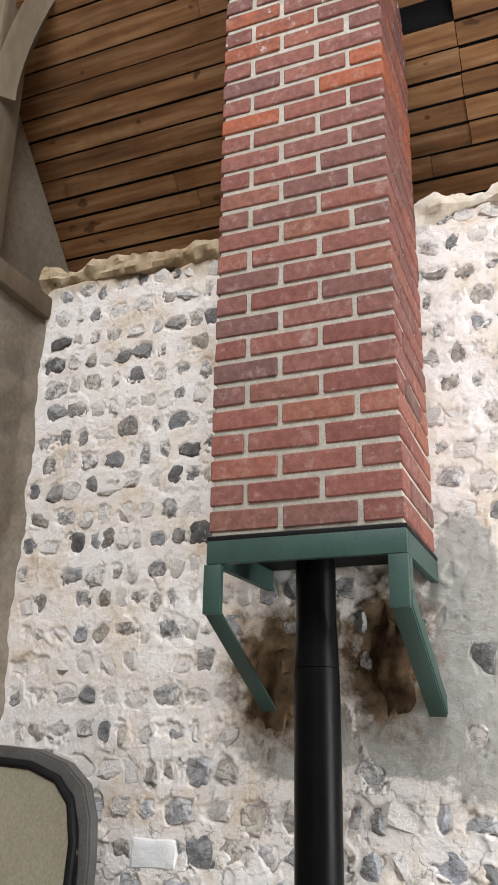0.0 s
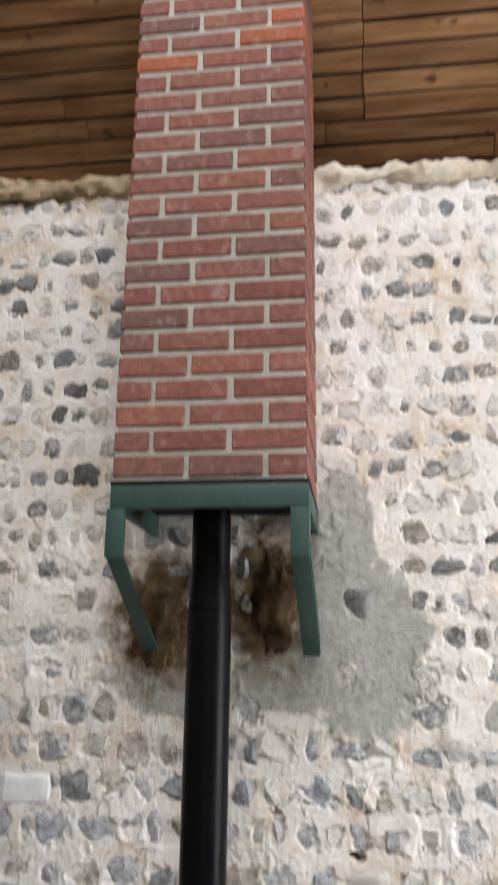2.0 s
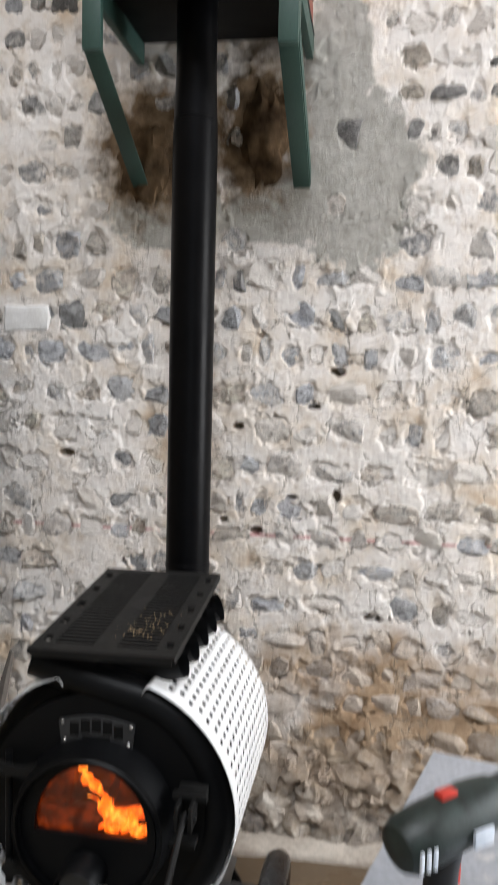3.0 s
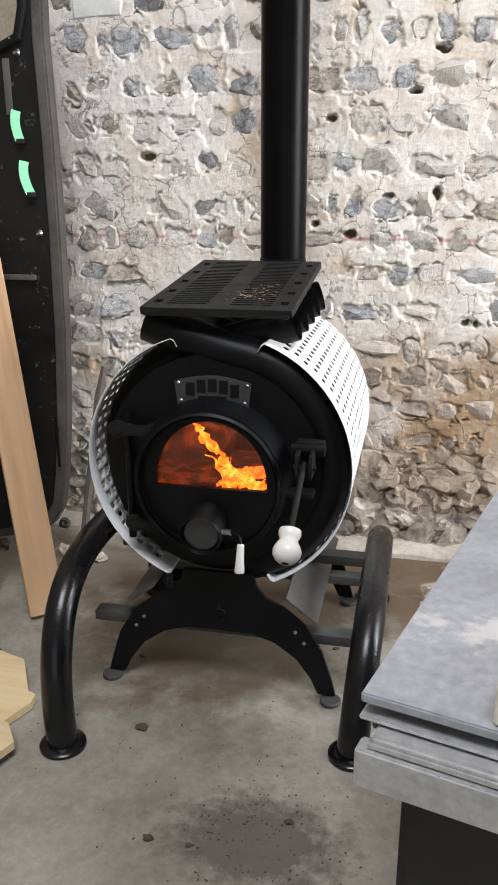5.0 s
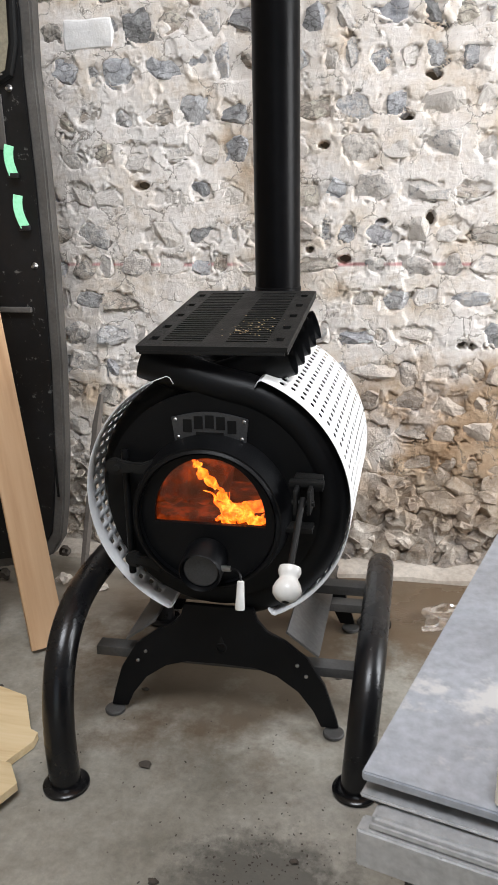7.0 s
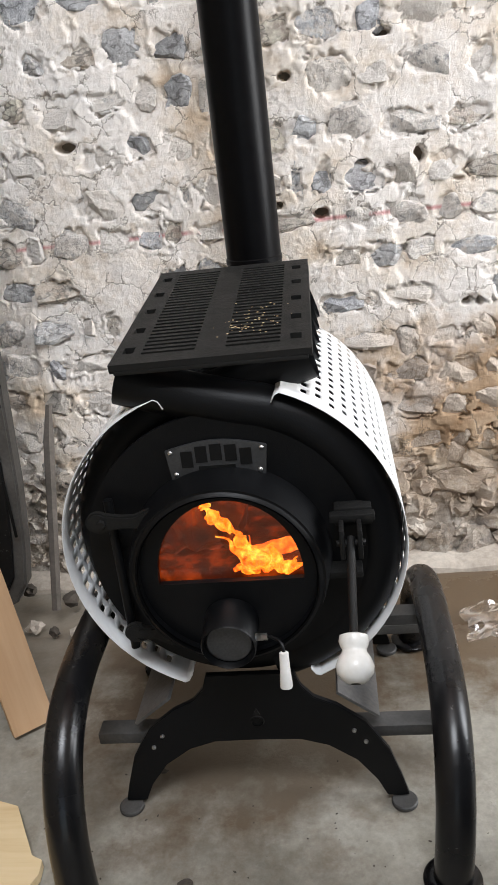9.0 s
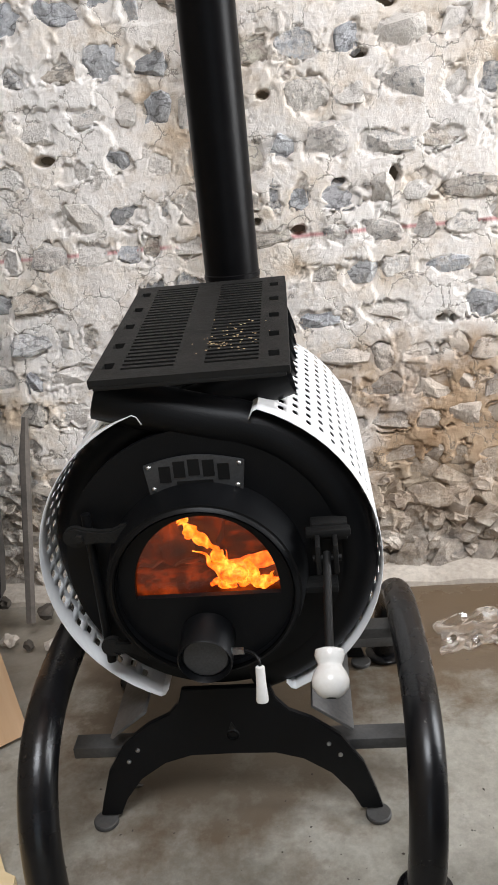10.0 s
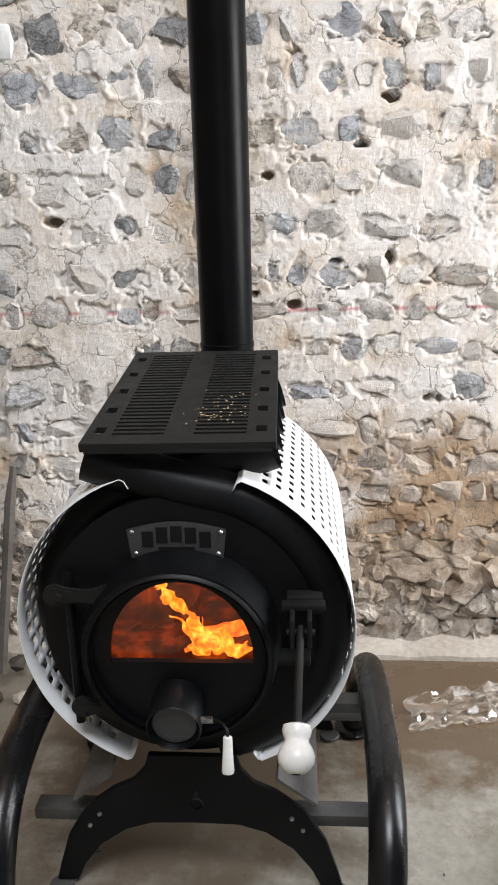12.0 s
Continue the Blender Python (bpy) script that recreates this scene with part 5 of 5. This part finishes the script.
def table_slab(u0, u1, v0, v1, z0, z1, bevel=0.0015):
    """u along the front edge, v along the side edge."""
    bm = block(0, 1, 0, 1, z0, z1, 0)
    for v in bm.verts:
        u, w, z = u0 + (u1 - u0) * v.co.x, v0 + (v1 - v0) * v.co.y, v.co.z
        p = CORNER + EF * u + EL * w
        v.co = (p.x, p.y, z)
    bmesh.ops.bevel(bm, geom=bm.edges[:], offset=bevel, segments=2, affect="EDGES")
    return bm


part("top", table_slab(0, 0.95, 0, 1.05, 0.738, 0.747), ALU, table, "dusty grey sheet aluminium top")
part("slot_back", table_slab(0.004, 0.95, 0.020, 0.030, 0.700, 0.7335), STRUT, table)
part("upper_rail", table_slab(0.0, 0.95, -0.003, 0.030, 0.7235, 0.7275), ALU2, table)
part("rail", table_slab(0.014, 0.95, -0.016, 0.019, 0.710, 0.7215, 0.003), ALU2, table, "worn ribbed aluminium rail")
part("rail_rib", table_slab(0.014, 0.95, -0.0185, -0.0165, 0.711, 0.716, 0.0005), ALU2, table)
part("apron", table_slab(0.004, 0.95, -0.022, -0.002, 0.673, 0.7095, 0.002), ALU2, table, "light grey front apron")
part("side_apron", table_slab(0.010, 0.022, 0.035, 1.04, 0.68, 0.7335), STRUT, table)
part("cabinet", table_slab(0.035, 0.80, 0.006, 0.95, 0.10, 0.668, 0.01), BLACKPLASTIC, table, "dark machine cabinet below")
for u, w in ((0.10, 0.07), (0.10, 0.93), (0.85, 0.07), (0.85, 0.93)):
    p = CORNER + EF * u + EL * w
    q = p - EF * 0.03
    part("leg", sweep([(p.x, p.y, 0.664), (p.x, p.y, 0.4), (q.x, q.y, 0.001)], 0.02, 14), GLOSS, table)

drill = thing("cordless_drill", (0.965, 1.23, 0.748), "dark green cordless drill with red switch standing on its battery", "drill")
DU = Vector((0.78, 0.626, 0))
DN = Vector((-DU.y, DU.x, 0))


def drill_frame(bm, at, tilt=0.0):
    m = Matrix((DU, DN, Vector((0, 0, 1)))).transposed().to_4x4()
    bmesh.ops.transform(bm, verts=bm.verts, matrix=Matrix.Translation(at) @ m @ Matrix.Rotation(radians(tilt), 4, "Y"))
    return bm


part("battery", drill_frame(block(-0.058, 0.085, -0.042, 0.042, 0.0, 0.050, 0.016, segments=4), (0.968, 1.232, 0.748)), BLACKPLASTIC, drill, "black slide-on battery")
part("battery_clip", drill_frame(block(0.06, 0.078, -0.02, 0.02, 0.012, 0.03, 0.003), (0.968, 1.232, 0.748)), RED, drill)
grip = drill_frame(lathe([(0.0, 0.034), (0.02, 0.025), (0.06, 0.0195), (0.10, 0.0205), (0.14, 0.026)], (0.02, 0, 1), (0.018, 0, 0.038), 20), (0.968, 1.232, 0.748))
part("grip", grip, BLACKPLASTIC, drill, "ribbed rubber grip")
motor = drill_frame(lathe([(-0.068, 0.016), (-0.064, 0.027), (-0.052, 0.034), (-0.02, 0.036), (0.05, 0.035), (0.085, 0.029), (0.09, 0.024), (0.13, 0.022), (0.15, 0.012)], (1, 0, 0.16), (0.015, 0, 0.192), 28), (0.968, 1.232, 0.748))
mo = part("motor_housing", motor, DARKPLASTIC, drill, "dark green motor housing")
part("gear_switch", drill_frame(block(0.010, 0.036, -0.008, 0.008, 0.226, 0.234, 0.003), (0.968, 1.232, 0.748)), RED, mo)
part("trigger", drill_frame(block(0.030, 0.045, -0.009, 0.009, 0.115, 0.150, 0.004), (0.968, 1.232, 0.748)), RED, drill)
for k in range(3):
    part("vent_bar", drill_frame(block(-0.048 + k * 0.010, -0.043 + k * 0.010, -0.0395, -0.036, 0.172, 0.196, 0.001), (0.968, 1.232, 0.748), 0), STICKER, mo)
part("badge", drill_frame(block(0.032, 0.062, -0.0405, -0.036, 0.180, 0.200, 0.001), (0.968, 1.232, 0.748)), STICKER, mo, "pale maker's badge as a plain patch")

tape = thing("tape_measure", (0.91, 1.085, 0.748), "black and blue tape measure with a silver sticker", "tape measure")
tm = Matrix.Translation((0.946, 1.094, 0.749)) @ Matrix.Rotation(radians(-24), 4, "Z") @ Matrix.Rotation(radians(-90), 4, "X")
case = [(-0.040, -0.034), (-0.034, -0.042), (0.036, -0.042), (0.043, -0.036), (0.043, -0.006)]
for k in range(17):
    a = math.pi * (0.06 + 0.94 * k / 16)
    case.append((0.0415 * math.cos(a), 0.004 + 0.041 * math.sin(a)))
part("case", prism(case, -0.043, 0.0, 0.005, tm), BLACKPLASTIC, tape, "black rubber-clad case")
part("sticker", lathe([(0, 0.0265), (0.0012, 0.0265)], tm.to_3x3() @ Vector((0, -1, 0)), tm @ Vector((0, -0.0432, 0.004)), 36), STICKER, tape, "round silver and blue sticker")
part("sticker_band", prism([(0.000, 0.008), (0.021, 0.014), (0.012, 0.025), (-0.006, 0.029)], -0.0449, -0.0445, 0, tm), BLUE, tape)
for x0, x1, z0, z1 in ((0.030, 0.0445, -0.040, -0.018), (0.012, 0.034, -0.032, -0.022), (0.034, 0.0445, 0.004, 0.020), (-0.042, -0.030, 0.016, 0.026)):
    part("blue_trim", block(x0, x1, -0.0438, -0.006, z0, z1, 0.003, m=tm), BLUE, tape)
part("blade", sweep([(0.982, 1.075, 0.757), (1.01, 1.062, 0.754), (1.05, 1.046, 0.751), (1.13, 1.02, 0.750)], 0.01, flat=(0.009, 0.0007)), YELLOW, tape, "yellow steel blade")
for k in range(3):
    part("wrist_strap", sweep([(0.906 + 0.006 * k, 1.082, 0.758), (0.902 + 0.009 * k, 1.062, 0.753), (0.898 + 0.014 * k, 1.032 + 0.006 * k, 0.7505)], 0.0018, 8), BLACKPLASTIC, tape)

box_ob = thing("cardboard_box", (0.9, 0.87, 0.748), "small cream cardboard box with a blue printed band", "box")
BU, BV = Vector((0.955, -0.297, 0)).normalized(), Vector((0.297, 0.955, 0)).normalized()
B0 = Vector((0.827, 0.831, 0.748))


def box_piece(u0, u1, v0, v1, z0, z1, bevel=0.0):
    bm = block(0, 1, 0, 1, z0, z1, 0)
    for v in bm.verts:
        p = B0 + BU * (u0 + (u1 - u0) * v.co.x) + BV * (v0 + (v1 - v0) * v.co.y)
        v.co = (p.x, p.y, v.co.z)
    if bevel:
        bmesh.ops.bevel(bm, geom=bm.edges[:], offset=bevel, segments=2, affect="EDGES")
    return bm


part("carton", box_piece(0, 0.19, 0, 0.137, 0.748, 0.783, 0.0015), PAPER, box_ob)
part("lid_flap", box_piece(0.002, 0.188, 0.001, 0.136, 0.7832, 0.7842, 0), PAPER, box_ob)
part("blue_band", box_piece(0.012, 0.188, 0.030, 0.066, 0.7843, 0.7847), INK, box_ob)
part("blue_side_band", box_piece(0.016, 0.188, -0.0006, -0.0002, 0.757, 0.770), INK, box_ob)
for k in range(4):
    part("print_bar", box_piece(0.020 + 0.042 * k, 0.050 + 0.042 * k, 0.038 + 0.010 * (k % 2), 0.046 + 0.010 * (k % 2), 0.7848, 0.7850), INKPALE, box_ob)
for k in range(9):
    part("print_bar", box_piece(0.014 + 0.019 * k, 0.022 + 0.019 * k, 0.014, 0.024, 0.7843, 0.7846), INKPALE, box_ob)
for k in range(5):
    part("print_mark", box_piece(0.034 + 0.030 * k, 0.048 + 0.030 * k, 0.068, 0.074, 0.7843, 0.7846), YELLOW, box_ob)
    part("print_mark", box_piece(0.041 + 0.030 * k, 0.049 + 0.030 * k, 0.0755, 0.0795, 0.7843, 0.7846), INKGREY, box_ob)
part("print_bar", box_piece(0.03, 0.09, 0.094, 0.099, 0.7843, 0.7846), INKGREY, box_ob)
part("print_bar", box_piece(0.11, 0.17, 0.100, 0.105, 0.7843, 0.7846), INKGREY, box_ob)


# ---- litter on the floor ----
def crumpled_film():
    bm = bmesh.new()
    n = 22
    g = [[None] * n for _ in range(n)]
    for i in range(n):
        for j in range(n):
            u, v = i / (n - 1) - 0.5, j / (n - 1) - 0.5
            x, y = 0.96 + u * 0.30, 2.46 + v * 0.14 + u * 0.08
            z = 0.030 + 0.030 * noise.noise((x * 14, y * 14, 1)) + 0.018 * noise.noise((x * 40, y * 40, 2)) - 0.03
            g[i][j] = bm.verts.new((x + 0.02 * noise.noise((x * 20, y * 20, 5)), y, max(z, -0.012)))
    for i in range(n - 1):
        for j in range(n - 1):
            bm.faces.new((g[i][j], g[i + 1][j], g[i + 1][j + 1], g[i][j + 1]))
    ob = part("plastic_film", bm, FILM, smooth=25)
    return tagged(ob, "crumpled clear plastic film on the damp floor", "plastic film")


crumpled_film()


def chip(at, size, seed, material, name, label, category):
    bm = bmesh.new()
    bmesh.ops.create_icosphere(bm, subdivisions=2, radius=1)
    for v in bm.verts:
        v.co *= 1 + 0.6 * noise.noise(v.co * 1.7 + Vector((seed, 0, 0)))
        v.co = Vector((v.co.x * size[0], v.co.y * size[1], v.co.z * size[2])) + Vector(at) + Vector((0, 0, size[2] * 0.75))
    return tagged(part(name, bm, material, smooth=30), label, category, "floor litter")


BARK = surface("dark_bark", (0.045, 0.038, 0.032), (0.08, 0.065, 0.05), 40, (0.85, 0.9), bump=0.4)
for k, (x, y, s) in enumerate(((0.220, 1.685, 0.016), (0.33, 1.393, 0.011), (0.575, 1.484, 0.010), (0.407, 1.393, 0.008), (0.13, 1.95, 0.010), (0.60, 2.08, 0.009), (-0.24, 1.9, 0.010), (-0.34, 2.05, 0.012))):
    chip((x, y, 0.0), (s, s * 0.6, s * 0.35), k * 3.1, BARK, "bark_chip", "dark bark chip on the concrete floor", "bark chip")
rubble = random.Random(5)
for k in range(9):
    x, y = rubble.uniform(-0.55, -0.1), rubble.uniform(2.45, 2.72)
    chip((x, y, -0.03), (rubble.uniform(0.012, 0.03),) * 2 + (rubble.uniform(0.01, 0.02),), k * 1.7, LEDGE if k % 2 else BARK, "rubble_stone", "small rubble stone at the wall foot", "rubble")

grit_me = bmesh.new()
for k in range(360):
    x, y = (rubble.gauss(0.52, 0.09), rubble.gauss(1.45, 0.08)) if k % 2 else (rubble.gauss(0.45, 0.33), rubble.gauss(1.5, 0.35))
    if y > 2.2 or y < 0.7:
        continue
    s = rubble.uniform(0.0006, 0.0022)
    m = Matrix.Translation((x, y, s * 0.4)) @ Matrix.Rotation(rubble.uniform(0, 3), 4, "Z") @ Matrix.Diagonal((s * rubble.uniform(0.8, 2.2), s, s * 0.5, 1))
    bmesh.ops.create_icosphere(grit_me, subdivisions=1, radius=1, matrix=m)
tagged(part("grit", grit_me, BARK), "dark grit and crumbs scattered on the concrete", "grit", kind="stuff")
crumbs = bmesh.new()
for k in range(70):
    u, v = rubble.gauss(0.22, 0.03), rubble.gauss(0.16, 0.045)
    s = rubble.uniform(0.0005, 0.0016)
    m = gmat @ Matrix.Translation((u, v, s * 0.5)) @ Matrix.Diagonal((s * 1.6, s, s * 0.6, 1))
    bmesh.ops.create_icosphere(crumbs, subdivisions=1, radius=1, matrix=m)
tagged(part("crumbs", crumbs, PLY), "pale ash crumbs on the griddle", "crumbs", kind="stuff")

# ---- bricks of the chimney ----
def brick_mesh(lx, ly, lz, seed):
    bm = bmesh.new()
    r = random.Random(seed)
    bmesh.ops.create_cube(bm, size=1)
    for v in bm.verts:
        v.co = Vector((v.co.x * lx, v.co.y * ly, v.co.z * lz)) + Vector((r.uniform(-1, 1), r.uniform(-1, 1), r.uniform(-1, 1))) * 0.0016
    bmesh.ops.bevel(bm, geom=bm.edges[:], offset=0.0035, segments=1, affect="EDGES")
    me = bpy.data.meshes.new("brick")
    bm.to_mesh(me)
    bm.free()
    me.materials.append(BRICK)
    return me


JW = 0.0165
kinds = {}
brnd = random.Random(11)


def lay(x0, x1, y0, y1, z):
    key = (round(x1 - x0, 3), round(y1 - y0, 3), brnd.randrange(4))
    if key not in kinds:
        kinds[key] = brick_mesh(key[0], key[1], COURSE - JW, hash(key[:2]) % 1000 + key[2])
    ob = new("brick", kinds[key])
    ob.parent = chimney
    ob.matrix_parent_inverse = chimney.matrix_basis.inverted()
    ob.location = ((x0 + x1) / 2 + brnd.uniform(-1, 1) * 0.0012, (y0 + y1) / 2 + brnd.uniform(-1, 1) * 0.0015, z + COURSE / 2)
    ob.rotation_euler = (0, brnd.uniform(-1, 1) * 0.006, 0)


HB = 0.1025
for c in range(33):
    z = CZ0 + 0.004 + c * COURSE
    if c % 2 == 0:
        lay(CX0, 0.3165, CY0, CY0 + HB, z)
        lay(0.3325, 0.5415, CY0, CY0 + HB, z)
        lay(0.5575, CX1, CY0, CY0 + HB * 2 + 0.01, z)
        rest = [(CY0 + HB * 2 + 0.0225, CY0 + 0.4375)]
    else:
        lay(CX0, 0.2145, CY0, CY0 + HB, z)
        lay(0.2305, 0.4385, CY0, CY0 + HB, z)
        lay(0.4545, CX1, CY0, CY0 + HB, z)
        rest = [(CY0 + HB + 0.0125, CY0 + HB + 0.2275), (CY0 + HB + 0.24, CY0 + 0.455)]
    for a, b in rest:
        lay(CX1 - HB, CX1, a, min(b, 2.845), z)
        lay(CX0, CX0 + HB, a, min(b, 2.845), z)

# ---- flints of the wall ----
def stone_shape(seed, jag=0.20):
    """A knapped flint of unit half size: angular, with a flattish broken face to the front."""
    bm = bmesh.new()
    bmesh.ops.create_icosphere(bm, subdivisions=2, radius=1)
    r = random.Random(seed)
    cuts = [Vector((r.uniform(-0.5, 0.5), -1, r.uniform(-0.5, 0.5))).normalized() for _ in range(3)]
    lim = [r.uniform(0.42, 0.72) for _ in range(3)]
    turns = [q * 1.571 + r.uniform(-0.28, 0.28) for q in range(4)] + [r.uniform(0, 6.28)]
    sides = [(Vector((math.cos(a), r.uniform(-0.3, 0.1), math.sin(a))).normalized(), r.uniform(0.58, 0.80)) for a in turns]
    for v in bm.verts:
        v.co *= 1 + 0.28 * noise.noise(v.co * 1.6 + Vector((seed * 3.7, 0, 0)))
        for nn, l in list(zip(cuts, lim)) + sides:
            d = v.co.dot(nn) - l
            if d > 0:
                v.co -= nn * d
        v.co += Vector(noise.noise_vector(v.co * 3 + Vector((0, seed, 0)))) * jag
    me = bpy.data.meshes.new("flint_stone")
    bm.to_mesh(me)
    bm.free()
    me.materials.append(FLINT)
    return me


SHAPES = [stone_shape(k) for k in range(14)] + [stone_shape(50 + k, 0.42) for k in range(10)]
srnd = random.Random(21)
near, far = [], []
for s in STONES:
    (near if 0.25 < s[1] < 1.70 and -0.40 < s[0] < 1.20 and len(near) < 300 else far).append(s)


def stone_pose(x, z, a, b):
    front = srnd.uniform(-0.001, 0.003)
    depth = 0.030
    if z < LOW_Z:
        front = srnd.uniform(-0.016, 0.006)
    elif srnd.random() < 0.30:
        front, depth = srnd.uniform(-0.007, 0.0), 0.036
    lean = Matrix.Rotation(srnd.uniform(-0.25, 0.25), 4, "X") @ Matrix.Rotation(srnd.uniform(-0.2, 0.2), 4, "Z")
    return Matrix.Translation((x, WALL_Y + front + depth * 0.55, z)) @ Matrix.Rotation(srnd.uniform(-0.3, 0.3) * (4 if z < LOW_Z else 1), 4, "Y") @ lean @ Matrix.Diagonal((a * 1.62, depth, b * 1.62, 1))


for s in near:
    ob = new("flint_stone", SHAPES[srnd.randrange(14)])
    ob.parent = wall_north
    ob.matrix_basis = stone_pose(*s)
# broken pieces packed between the low stones
for x, z, a, b in [q for q in far if q[1] < LOW_Z]:
    for _ in range(2):
        k = srnd.uniform(0.35, 0.65)
        far.append((x + a * srnd.uniform(-1.1, 1.1), z + b * srnd.uniform(-1.1, 1.1), a * k, b * k))
vs, fs, base_i = [], [], 0
raw = []
for me in SHAPES:
    co = np.zeros(len(me.vertices) * 3)
    me.vertices.foreach_get("co", co)
    raw.append((co.reshape(-1, 3), [tuple(p.vertices) for p in me.polygons]))
for s in far:
    co, faces = raw[srnd.randrange(14, 24) if s[1] < LOW_Z else srnd.randrange(14)]
    m = np.array(stone_pose(*s))
    vs.append(co @ m[:3, :3].T + m[:3, 3])
    fs += [tuple(i + base_i for i in f) for f in faces]
    base_i += len(co)
me = bpy.data.meshes.new("flint_stones")
me.from_pydata(np.concatenate(vs).tolist(), [], fs)
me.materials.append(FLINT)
ob = new("flint_stones", me)
ob.parent = wall_north
tagged(ob, kind="stuff")
